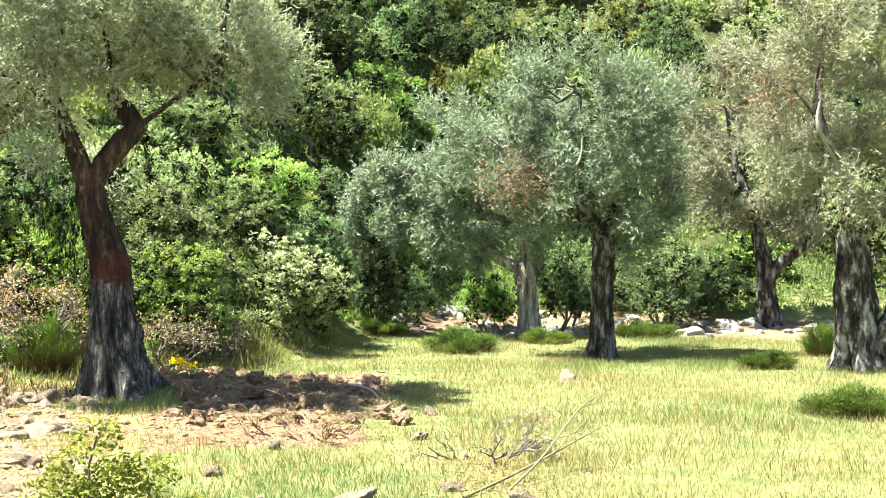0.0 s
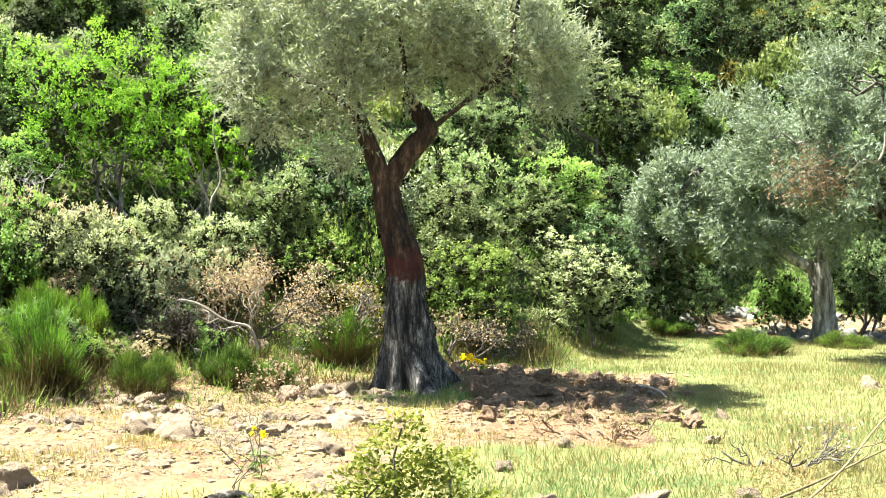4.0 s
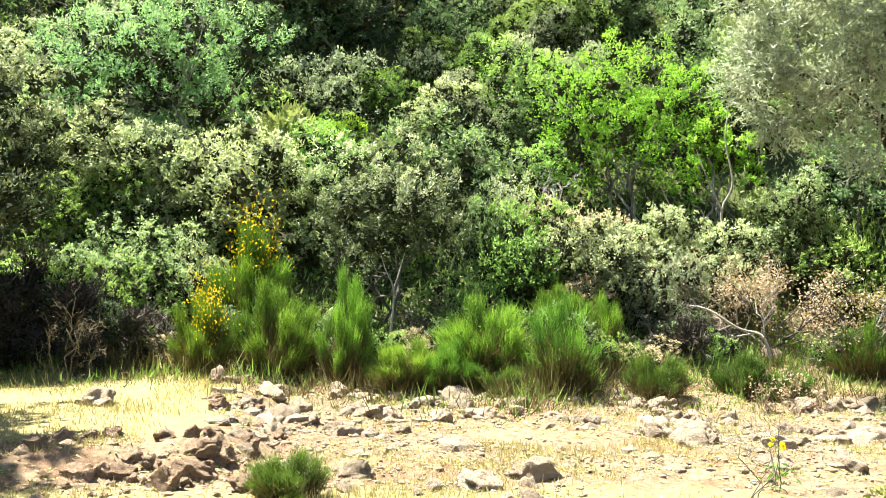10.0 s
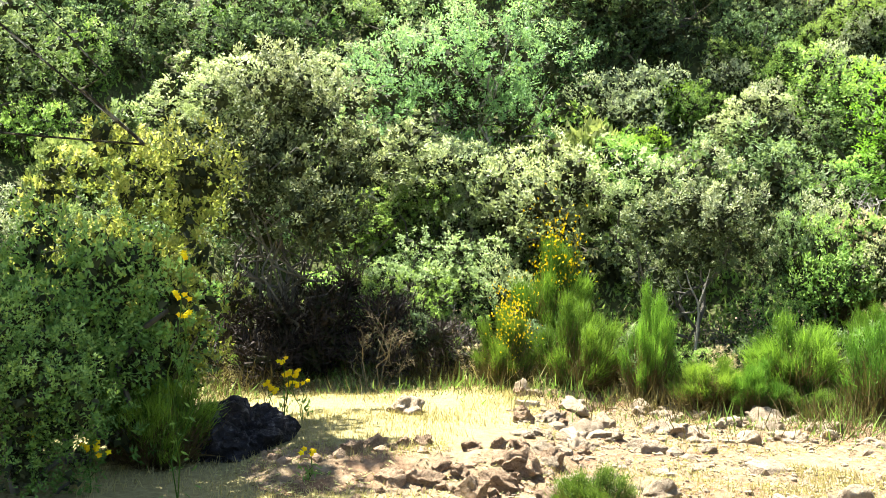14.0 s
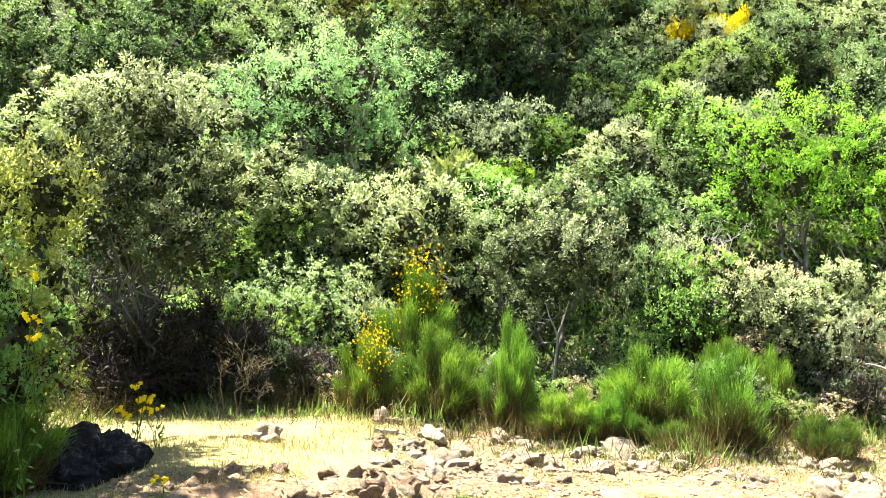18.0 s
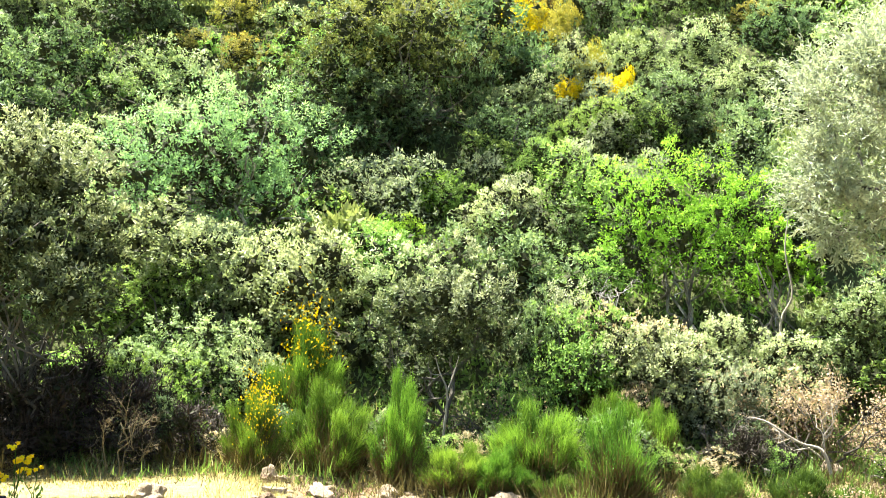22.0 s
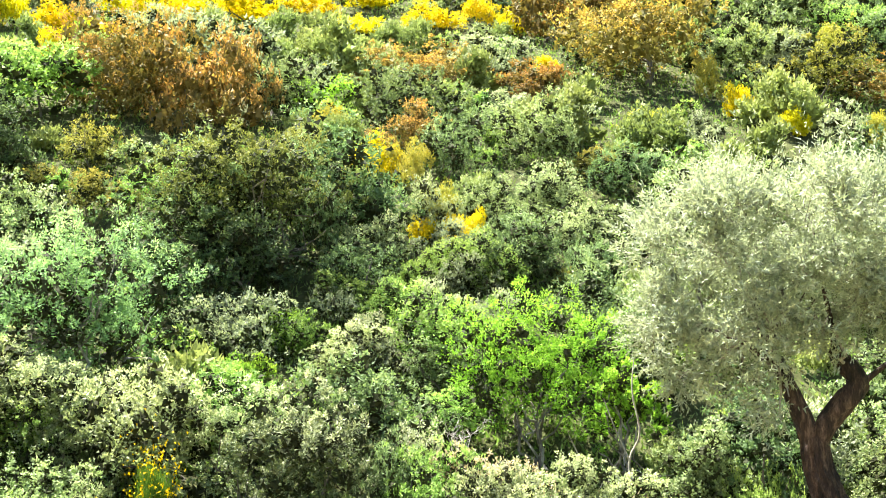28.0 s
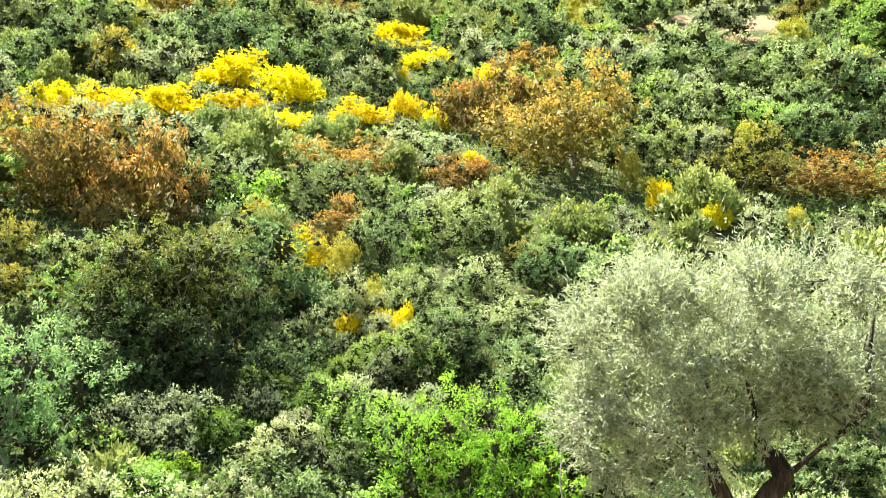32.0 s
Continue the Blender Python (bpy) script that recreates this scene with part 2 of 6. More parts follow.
def charred_bark():
    """Old olive trunk: black and ash-grey furrows below, red-brown bare wood above the browse line."""
    m, ns, ls = node_material("bark_charred")
    f = noise_node(ns, ls, 16.0, 10.0, 0.80, "Object", (1, 1, 0.16))
    low = ramp_node(ns, ls, f, [(0.36, (0.007, 0.006, 0.006)), (0.47, (0.040, 0.036, 0.033)), (0.55, (0.180, 0.168, 0.155)), (0.64, (0.520, 0.490, 0.450))])
    burnt = ramp_node(ns, ls, noise_node(ns, ls, 4.5, 8.0, 0.7, "Object", (1, 1, 0.3)), [(0.40, (0.18, 0.18, 0.18)), (0.50, (0.8, 0.8, 0.8)), (0.58, (1.4, 1.4, 1.4))])
    low = mix_node(ns, ls, 1.0, low, burnt, "MULTIPLY")
    g = noise_node(ns, ls, 17.0, 10.0, 0.78, "Object", (1, 1, 0.25))
    high = ramp_node(ns, ls, g, [(0.36, (0.010, 0.006, 0.005)), (0.50, (0.048, 0.026, 0.018)), (0.66, (0.180, 0.114, 0.081))])
    tc = ns.new("ShaderNodeTexCoord")
    sp = ns.new("ShaderNodeSeparateXYZ")
    ls.new(tc.outputs["Object"], sp.inputs[0])
    wob = ns.new("ShaderNodeMath")
    wob.operation = "MULTIPLY_ADD"
    wob.inputs[1].default_value = 0.9
    ls.new(noise_node(ns, ls, 6.0, 6.0, 0.7), wob.inputs[0])
    ls.new(sp.outputs[2], wob.inputs[2])
    z = wob.outputs[0]

    def step(lo, hi):
        mr = ns.new("ShaderNodeMapRange")
        mr.inputs[1].default_value, mr.inputs[2].default_value = lo, hi
        ls.new(z, mr.inputs[0])
        return mr.outputs[0]
    high = mix_node(ns, ls, 1.0, high, burnt, "MULTIPLY")
    red = mix_node(ns, ls, 0.62, high, (0.090, 0.016, 0.012))
    col = mix_node(ns, ls, step(1.72, 1.80), low, red)
    col = mix_node(ns, ls, step(2.02, 2.12), col, high)
    bs = ns.new("ShaderNodeBsdfPrincipled")
    ls.new(col, bs.inputs["Base Color"])
    bs.inputs["Roughness"].default_value = 0.8
    bs.inputs["Specular IOR Level"].default_value = 0.35
    bp = ns.new("ShaderNodeBump")
    bp.inputs["Strength"].default_value, bp.inputs["Distance"].default_value = 1.0, 0.06
    ls.new(noise_node(ns, ls, 22.0, 10.0, 0.8, "Object", (1, 1, 0.18)), bp.inputs["Height"])
    ls.new(bp.outputs[0], bs.inputs["Normal"])
    out = ns.new("ShaderNodeOutputMaterial")
    ls.new(bs.outputs[0], out.inputs[0])
    return m


M["charred"] = charred_bark()


def ground_material():
    m, ns, ls = node_material("ground")
    at = ns.new("ShaderNodeAttribute")
    at.attribute_name = "zone"
    sp = ns.new("ShaderNodeSeparateColor")
    ls.new(at.outputs["Color"], sp.inputs[0])
    big = noise_node(ns, ls, 0.35, 5.0)
    mid = noise_node(ns, ls, 2.2, 6.0, 0.65)
    fine = noise_node(ns, ls, 14.0, 8.0, 0.7)
    litter = ramp_node(ns, ls, mid, [(0.3, (0.030, 0.030, 0.013)), (0.5, (0.054, 0.060, 0.021)), (0.7, (0.096, 0.102, 0.042))])
    straw = ramp_node(ns, ls, fine, [(0.25, (0.150, 0.118, 0.050)), (0.5, (0.265, 0.220, 0.098)), (0.75, (0.350, 0.305, 0.150))])
    turf = ramp_node(ns, ls, mid, [(0.3, (0.090, 0.125, 0.045)), (0.5, (0.175, 0.190, 0.070)), (0.7, (0.270, 0.250, 0.115))])
    dirt = ramp_node(ns, ls, fine, [(0.28, (0.090, 0.048, 0.028)), (0.48, (0.200, 0.120, 0.072)), (0.72, (0.300, 0.198, 0.124))])
    soil = ramp_node(ns, ls, fine, [(0.28, (0.102, 0.063, 0.037)), (0.48, (0.204, 0.147, 0.090)), (0.72, (0.300, 0.240, 0.162))])

    patch = ramp_node(ns, ls, noise_node(ns, ls, 0.9, 5.0, 0.7), [(0.46, (0, 0, 0)), (0.58, (1, 1, 1))])
    soil = mix_node(ns, ls, patch, soil, dirt)

    def edge(fac):
        ad = ns.new("ShaderNodeMath")
        ad.operation = "MULTIPLY_ADD"
        ad.inputs[1].default_value, ad.inputs[2].default_value = 0.9, -0.45
        ls.new(mid, ad.inputs[0])
        s = ns.new("ShaderNodeMath")
        s.operation = "ADD"
        ls.new(fac, s.inputs[0])
        ls.new(ad.outputs[0], s.inputs[1])
        mr = ns.new("ShaderNodeMapRange")
        mr.inputs[1].default_value, mr.inputs[2].default_value = 0.35, 0.65
        ls.new(s.outputs[0], mr.inputs[0])
        return mr.outputs[0]
    col = mix_node(ns, ls, edge(sp.outputs[0]), litter, straw)
    col = mix_node(ns, ls, edge(sp.outputs[1]), col, turf)
    col = mix_node(ns, ls, edge(sp.outputs[2]), col, soil)
    col = mix_node(ns, ls, 0.35, col, ramp_node(ns, ls, big, [(0.3, (0.6, 0.6, 0.6)), (0.7, (1.0, 1.0, 1.0))]), "MULTIPLY")
    bs = ns.new("ShaderNodeBsdfPrincipled")
    ls.new(col, bs.inputs["Base Color"])
    bs.inputs["Roughness"].default_value = 0.95
    bs.inputs["Specular IOR Level"].default_value = 0.1
    bp = ns.new("ShaderNodeBump")
    bp.inputs["Strength"].default_value, bp.inputs["Distance"].default_value = 0.8, 0.06
    ls.new(noise_node(ns, ls, 9.0, 8.0, 0.75), bp.inputs["Height"])
    ls.new(bp.outputs[0], bs.inputs["Normal"])
    out = ns.new("ShaderNodeOutputMaterial")
    ls.new(bs.outputs[0], out.inputs[0])
    return m


M["ground"] = ground_material()

# ---- mesh tools ----
rng = np.random.default_rng(7)


class Geo:
    """Collects vertices and faces with material names, then makes one mesh."""

    def __init__(self):
        self.v, self.f, self.m, self.y, self.s, self.n = [], [], [], [], [], 0

    def add(self, verts, faces, mat, young=None, smooth=False):
        verts = np.asarray(verts, float).reshape(-1, 3)
        faces = np.asarray(faces, int)
        self.v.append(verts)
        self.y.append(np.zeros(len(verts)) if young is None else np.asarray(young, float))
        self.f.append(faces + self.n)
        self.m.append(mat)
        self.s.append(smooth)
        self.n += len(verts)
        return self

    def mesh(self, name):
        me = bpy.data.meshes.new(name)
        names = list(dict.fromkeys(self.m))
        for k in names:
            me.materials.append(M[k])
        v = np.concatenate(self.v)
        me.vertices.add(len(v))
        me.vertices.foreach_set("co", v.ravel())
        loops = np.concatenate([f.ravel() for f in self.f])
        size = np.concatenate([np.full(len(f), f.shape[1]) for f in self.f])
        me.loops.add(len(loops))
        me.loops.foreach_set("vertex_index", loops)
        me.polygons.add(len(size))
        me.polygons.foreach_set("loop_start", np.concatenate([[0], np.cumsum(size)[:-1]]))
        me.polygons.foreach_set("material_index", np.concatenate([np.full(len(f), names.index(k)) for f, k in zip(self.f, self.m)]))
        me.polygons.foreach_set("use_smooth", np.concatenate([np.full(len(f), s) for f, s in zip(self.f, self.s)]))
        at = me.attributes.new("young", "FLOAT", "POINT")
        at.data.foreach_set("value", np.concatenate(self.y))
        me.update()
        me.validate()
        return me


def part(name, geo, parent, label="", mesh=None):
    ob = new(name, mesh or geo.mesh(name))
    ob.parent = parent
    return tagged(ob, label)


def unit(v):
    return v / np.maximum(np.linalg.norm(v, axis=-1, keepdims=True), 1e-9)


def tube(geo, pts, radii, mat, sides=8, rough=0.0, seed=0, cap=True):
    """A limb along a line of points, with uneven girth."""
    pts, radii = np.asarray(pts, float), np.asarray(radii, float)
    n = len(pts)
    tan = unit(np.gradient(pts, axis=0))
    ref = np.array([0.3, 1.0, 0.1]) if abs(tan[0][2]) > 0.5 else np.array([0.0, 0.0, 1.0])
    a = unit(np.cross(tan, ref))
    b = np.cross(tan, a)
    ang = np.linspace(0, 2 * np.pi, sides, endpoint=False)
    r = radii[:, None] * np.ones(sides)
    if rough:
        g = np.random.default_rng(seed)
        r = r * (1 + rough * g.normal(size=r.shape))
    ring = pts[:, None] + r[..., None] * (np.cos(ang)[None, :, None] * a[:, None] + np.sin(ang)[None, :, None] * b[:, None])
    i, j = np.meshgrid(np.arange(n - 1), np.arange(sides), indexing="ij")
    k = (j + 1) % sides
    faces = np.stack([i * sides + j, i * sides + k, (i + 1) * sides + k, (i + 1) * sides + j], -1).reshape(-1, 4)
    geo.add(ring.reshape(-1, 3), faces, mat, None, True)
    if cap:
        geo.add(np.concatenate([ring[-1], [pts[-1] + tan[-1] * radii[-1] * 0.5]]), [[q, (q + 1) % sides, sides] for q in range(sides)], mat, None, True)


def bend(p, q, g, sag=0.12, n=6):
    """A crooked line from p to q."""
    p, q = np.asarray(p, float), np.asarray(q, float)
    t = np.linspace(0, 1, n)[:, None]
    w = g.normal(size=(n, 3)) * sag * np.linalg.norm(q - p)
    w[0] = w[-1] = 0
    return p + (q - p) * t + w * np.sin(np.pi * t)


def leaves(geo, c, d, nrm, length, width, mat, young=None, tri=False):
    """Leaf blades at c that point along d with faces near nrm."""
    d = unit(d)
    s = unit(np.cross(d, nrm))
    length, width = np.broadcast_to(length, len(c))[:, None], np.broadcast_to(width, len(c))[:, None]
    n = len(c)
    if tri:
        v = np.stack([c - d * length * 0.4 - s * width * 0.5, c - d * length * 0.3 + s * width * 0.5, c + d * length * 0.6], 1)
        f = np.arange(3 * n).reshape(n, 3)
        y = None if young is None else np.repeat(young, 3)
    else:
        up = np.cross(s, d)
        v = np.stack([c - d * length * 0.5, c + s * width * 0.5 + up * width * 0.15, c + d * length * 0.5, c - s * width * 0.5 + up * width * 0.15], 1)
        f = np.arange(4 * n).reshape(n, 4)
        y = None if young is None else np.repeat(young, 4)
    geo.add(v.reshape(-1, 3), f, mat, y)


def ball(g, n):
    return unit(g.normal(size=(n, 3)))


ICO = []


def lump(geo, c, r, mat, g, rough=0.25, sub=2, squash=1.0):
    """An uneven rounded mass."""
    while len(ICO) <= sub:
        bm = bmesh.new()
        bmesh.ops.create_icosphere(bm, subdivisions=len(ICO) + 1, radius=1)
        bm.verts.ensure_lookup_table()
        ICO.append((np.array([v.co[:] for v in bm.verts]), np.array([[v.index for v in f.verts] for f in bm.faces])))
        bm.free()
    v, f = ICO[sub]
    o = g.normal(size=3) * 20
    k = np.array([noise.noise(Vector(p * 1.7 + o)) for p in v])
    w = v * (1 + rough * k * 2)[:, None] * np.array([1, 1, squash]) * r + c
    geo.add(w, f, mat, None, True)


def puffs_dome(g, w, h, n):
    """Clump centres and sizes for a bush w wide and h high, standing on z = 0, its skirt near the ground."""
    d = ball(g, n * 3)
    d = d[d[:, 2] > -0.75][:n]
    rad = (0.11 + 0.27 * g.uniform(0, 1, len(d)) ** 1.3) * min(w, h * 1.3) * 0.56
    k = g.uniform(0.5, 1.12, len(d))[:, None]
    k[: n // 5] *= 0.4
    c = d * k * np.array([w / 2, w / 2, h / 2]) * 0.84
    c[:, 2] += h * 0.45
    c[:, 2] = np.maximum(c[:, 2], rad * 0.3)
    return c, rad


def foliage_puffs(geo, g, c, rad, count, length, width, mat, inner=True, tri=True, lift=0.35, inside=0.65, tipped=1.0, tuft=48, loose=0.25):
    """Leaves in small tufts over a set of clumps, with open gaps between them; young ones, coloured lighter as if
    sunlit, on the outer and upper faces.
    """
    wgt = rad ** 2
    top, bot = np.max(c[:, 2] + rad), np.min(c[:, 2] - rad)
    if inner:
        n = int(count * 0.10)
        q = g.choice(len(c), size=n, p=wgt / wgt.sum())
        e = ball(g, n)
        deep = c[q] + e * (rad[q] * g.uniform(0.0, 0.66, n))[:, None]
        # leaves deep in each clump are coloured near-black to paint its shaded gaps
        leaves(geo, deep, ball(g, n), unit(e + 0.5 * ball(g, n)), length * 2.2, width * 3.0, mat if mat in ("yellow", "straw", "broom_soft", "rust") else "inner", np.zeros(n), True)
    ns = max(len(c) * 6, int(count * 2.4 / tuft))
    q = g.choice(len(c), size=ns, p=wgt / wgt.sum())
    e = unit(ball(g, ns) + np.array([0, 0, 0.3]))
    hub = c[q] + e * (rad[q] * g.uniform(max(inside, 0.62), 1.12, ns))[:, None]
    tr = np.maximum(rad[q] * g.uniform(0.12, 0.26, ns), length * 0.9)
    n = int(count * (1 - loose))
    i = g.integers(ns, size=n)
    d = unit(ball(g, n) + 0.35 * e[i])
    axis = unit(e[i] + 0.5 * np.array([0, 0, 1.0]))
    pos = hub[i] + d * (tr[i] * g.uniform(0.25, 1.0, n) ** 0.5)[:, None] + axis * (tr[i] * g.uniform(-0.3, 0.7, n))[:, None]
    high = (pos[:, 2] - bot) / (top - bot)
    # higher and upward leaves lighter: young growth plus sunlight put into the colour
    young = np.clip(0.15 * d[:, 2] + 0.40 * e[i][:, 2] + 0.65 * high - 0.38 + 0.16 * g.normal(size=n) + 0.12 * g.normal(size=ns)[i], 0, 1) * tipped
    way = unit(d + 0.7 * ball(g, n) + np.array([0, 0, lift]))
    face = unit(0.6 * d + 0.45 * e[i] + 0.5 * ball(g, n) + np.array([0, 0, 0.5]))
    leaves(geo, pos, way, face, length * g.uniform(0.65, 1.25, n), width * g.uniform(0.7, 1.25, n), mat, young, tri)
    n = int(count * loose)
    i = g.choice(len(c), size=n, p=wgt / wgt.sum())
    d = ball(g, n)
    pos = c[i] + d * (rad[i] * g.uniform(0.5, 1.05, n))[:, None]
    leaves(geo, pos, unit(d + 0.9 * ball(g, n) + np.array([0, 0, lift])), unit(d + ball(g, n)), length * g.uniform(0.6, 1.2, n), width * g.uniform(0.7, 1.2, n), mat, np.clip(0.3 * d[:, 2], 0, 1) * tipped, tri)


# ---- the lie of the land ----
FOOT_A = np.array([-180, -120, -85, -60, -30, -17, -8, 0, 4, 8, 15, 25, 32, 45, 56, 66, 80, 105, 140, 180], float)
FOOT_D = np.array([400, 400, 150, 45, 28, 27.5, 26.5, 26, 23, 18.5, 16.5, 15.2, 14.6, 15.3, 16.5, 15.5, 14.5, 22, 150, 400], float)
SLOPE = 0.66


def foot(a):
    return np.interp(a, FOOT_A, FOOT_D)


def polar(a, d):
    return -d * math.sin(radians(a)), d * math.cos(radians(a))


def bumps(x, y, s, o=0.0):
    return noise.noise(Vector((x * s, y * s, o)))


def fade(x, a, b):
    t = min(max((x - a) / (b - a), 0.0), 1.0)
    return t * t * (3 - 2 * t)


def zone(a, d, x, y):
    """How much dry grass, meadow and stony soil there is."""
    w = bumps(x, y, 0.5, 3.0) * 1.6
    aw = a + w * 1.5
    dw = d + w * 0.5
    rubble = fade(aw, 14, 17) * (1 - fade(aw, 45, 48)) * fade(dw, 8.0, 9.5) * (1 - fade(dw, 14.0, 15.0))
    bare = fade(aw, 1.0 + 0.5 * max(0.0, 13.5 - dw), 3.5 + 0.5 * max(0.0, 13.5 - dw)) * (1 - fade(aw, 13.5, 15.5)) * fade(dw, 9.6, 10.8) * (1 - fade(dw, 15.4, 16.6))
    cut = fade(aw, 43, 46) * (1 - fade(aw, 56, 59)) * fade(dw, 8.2, 8.8) * (1 - fade(dw, 9.8, 10.4))
    bed = (1 - fade(a, 3, 6)) * fade(d, 22.6, 23.4) * (1 - fade(d, 25.8, 26.6))
    trail = fade(a, 18.5, 19.5) * (1 - fade(a, 22.5, 24)) * fade(d, 13, 14) * (1 - fade(d, 17.5, 19))
    scar = fade(aw, 12, 13) * (1 - fade(aw, 16.5, 18)) * fade(dw, 60, 61) * (1 - fade(dw, 70, 71))
    soil = max(rubble, bare, cut, bed, trail, scar)
    flat = 1 - fade(d, foot(a) - 0.6, foot(a) + 0.8)
    meadow = (1 - fade(aw, 10, 16)) * flat
    return flat * (1 - meadow), meadow, soil


def land(x, y):
    d = math.hypot(x, y)
    a = math.degrees(math.atan2(-x, y))
    s = d - float(foot(a))
    crest = 92.0
    rise = SLOPE * (0.5 * (s + math.sqrt(s * s + 1.6)) - 0.0)
    if s < 0:
        rise *= fade(s, -3.0, 0.0)
    if d > crest:
        rise -= SLOPE * 0.5 * ((d - crest) + 12 * (math.exp(-(d - crest) / 12) - 1))
    if d > 220:
        rise *= max(0.0, 1 - (d - 220) / 180)
    z = rise + 0.05 * bumps(x, y, 0.35) + (0.28 * bumps(x, y, 0.16, 5.0) + 0.3 * bumps(x, y, 0.06, 9.0)) * fade(s, 1.0, 8.0)
    if d < 30:
        q = zone(a, d, x, y)[2]
        z += q * (0.05 * bumps(x, y, 2.3, 2.0) + 0.045 * bumps(x, y, 5.5, 4.0))
        z += 0.16 * fade(a, 43, 46) * (1 - fade(a, 55, 60)) * fade(d, 9.0, 9.5) * (1 - fade(d, 13, 16))
        z += 0.10 * fade(a, 6, 9) * (1 - fade(a, 12, 14)) * fade(d, 13.4, 14.2) * (1 - fade(d, 14.8, 16.5))
    return z


def build_ground():
    angles = np.concatenate([np.arange(-180, -30, 5.0), np.arange(-30, 80, 0.4), np.arange(80, 180, 5.0)])
    radii = [0.0, 2.0, 4.0, 6.0, 7.0] + list(np.arange(7.5, 17, 0.1)) + list(np.arange(17, 30, 0.4)) + list(np.arange(30, 100, 2.0))
    r = 100.0
    while r < 3500:
        radii.append(r)
        r *= 1.15
    na = len(angles)
    verts, zs = [], []
    for d in radii:
        for a in angles:
            x, y = polar(a, max(d, 0.01))
            verts.append((x, y, land(x, y)))
            zs.append((*zone(a, d, x, y), 1.0))
    i, j = np.meshgrid(np.arange(len(radii) - 1), np.arange(na), indexing="ij")
    k = (j + 1) % na
    f = np.stack([i * na + j, i * na + k, (i + 1) * na + k, (i + 1) * na + j], -1).reshape(-1, 4)
    geo = Geo().add(verts, f[:, ::-1], "ground", None, True)
    me = geo.mesh("ground")
    ca = me.color_attributes.new("zone", "FLOAT_COLOR", "POINT")
    ca.data.foreach_set("color", np.array(zs).ravel())
    return tagged(new("ground", me), "dry meadow and stony soil rising into a scrubby hillside", "ground", kind="structure")


ground = build_ground()


def stand(a, d, sink=0.03, turn=0.0, sx=1.0, sz=None):
    x, y = polar(a, d)
    m = pose(x, y, land(x, y) - sink, 0, 0, a + turn)
    return m @ Matrix.Diagonal((sx, sx, sx if sz is None else sz, 1))


def thing(name, label, category, group="", kind=""):
    return tagged(new(name), label, category, group, kind)


# ---- shrubs and small trees: a few of each kind are built, the rest are copies ----
KINDS = {}


def bush_kind(key, name, label, category, leaf, n_puff, count, size, stems=1, bark="twig", tri=True, lift=0.35, h=0.9, tipped=1.0, variants=2, tuft=48, ratio=0.6, loose=0.15):
    """Makes bushes one metre wide and h high of this kind; they are put in place, or copied, by plant()."""
    KINDS[key] = []
    for v in range(variants):
        g = np.random.default_rng(hash_text(key) + v)
        e = thing(name, label, category, "shrubs of the hillside")
        c, rad = puffs_dome(g, 1.0, h, n_puff)
        geo = Geo()
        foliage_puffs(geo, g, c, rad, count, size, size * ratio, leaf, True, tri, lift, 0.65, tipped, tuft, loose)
        part("crown", geo, e)
        for q in range(stems):
            t = c[g.integers(len(c))]
            b = np.array([g.normal() * 0.04, g.normal() * 0.04, -0.05])
            sg = Geo()
            tube(sg, bend(b, t, g, 0.1, 5), np.linspace(0.022, 0.006, 5) * g.uniform(0.7, 1.2), bark, 5)
            part("stem", sg, e)
        KINDS[key].append(e)


def hash_text(s):
    k = 7
    for ch in s:
        k = (k * 31 + ord(ch)) % 100003
    return k


USED = {}
SPOTS = []


def plant(key, a, d, w, h=None, label="", group="", turn=None):
    """One bush of a kind at a turn to the left and a distance, w wide and h high."""
    if key[:2] == "f_" and d < 31:
        key = "m_" + key[2:]
    if key[2:] in ("oak", "deep", "rust", "ochre") and key[0] in "fm" and w > 2.2 and d < 40:
        key = "l_" + key[2:]
    if key[:2] == "n_" and w < 0.95 and "m_" + key[2:] in KINDS:
        key = "m_" + key[2:]
    if "h_" + key[2:] in KINDS and key[0] == "n" and h and h > 1.25 * w:
        key = "h_" + key[2:]
    k = USED.get(key, 0)
    USED[key] = k + 1
    proto = KINDS[key][k % len(KINDS[key])]
    base_h = KINDS_H[key]
    h = (h or w * base_h) * (1.15 if key[2:] == "yellow" else 1.12)
    w *= 1.35 if key[2:] in ("yellow", "rust") else 1.22
    if key[2:] in ("yellow", "straw") and w < 1.5:
        w, h = w * 1.3, h * 1.25
    turn = (k * 67.0) % 360 if turn is None else turn
    m = stand(a, d, (0.05 if d < foot(a) else 0.12) * w, turn, w, h / base_h)
    if k < len(KINDS[key]):
        proto.matrix_basis = m
        ob = proto
    else:
        ob = copy_thing(proto, m @ Matrix.Diagonal((*[1 / v for v in proto.scale], 1)))
    tagged(ob, label, "", group)
    x, y = polar(a, d)
    SPOTS.append((x, y, w))
    if key[2:] in ("yellow", "straw", "rust") and d > 24:
        SPOTS.append((*polar(a, d - 1.4), w * 0.9))
    return ob


KINDS_H = {}


def kind(key, *args, **kw):
    KINDS_H[key] = kw.get("h", 0.9)
    bush_kind(key, *args, **kw)


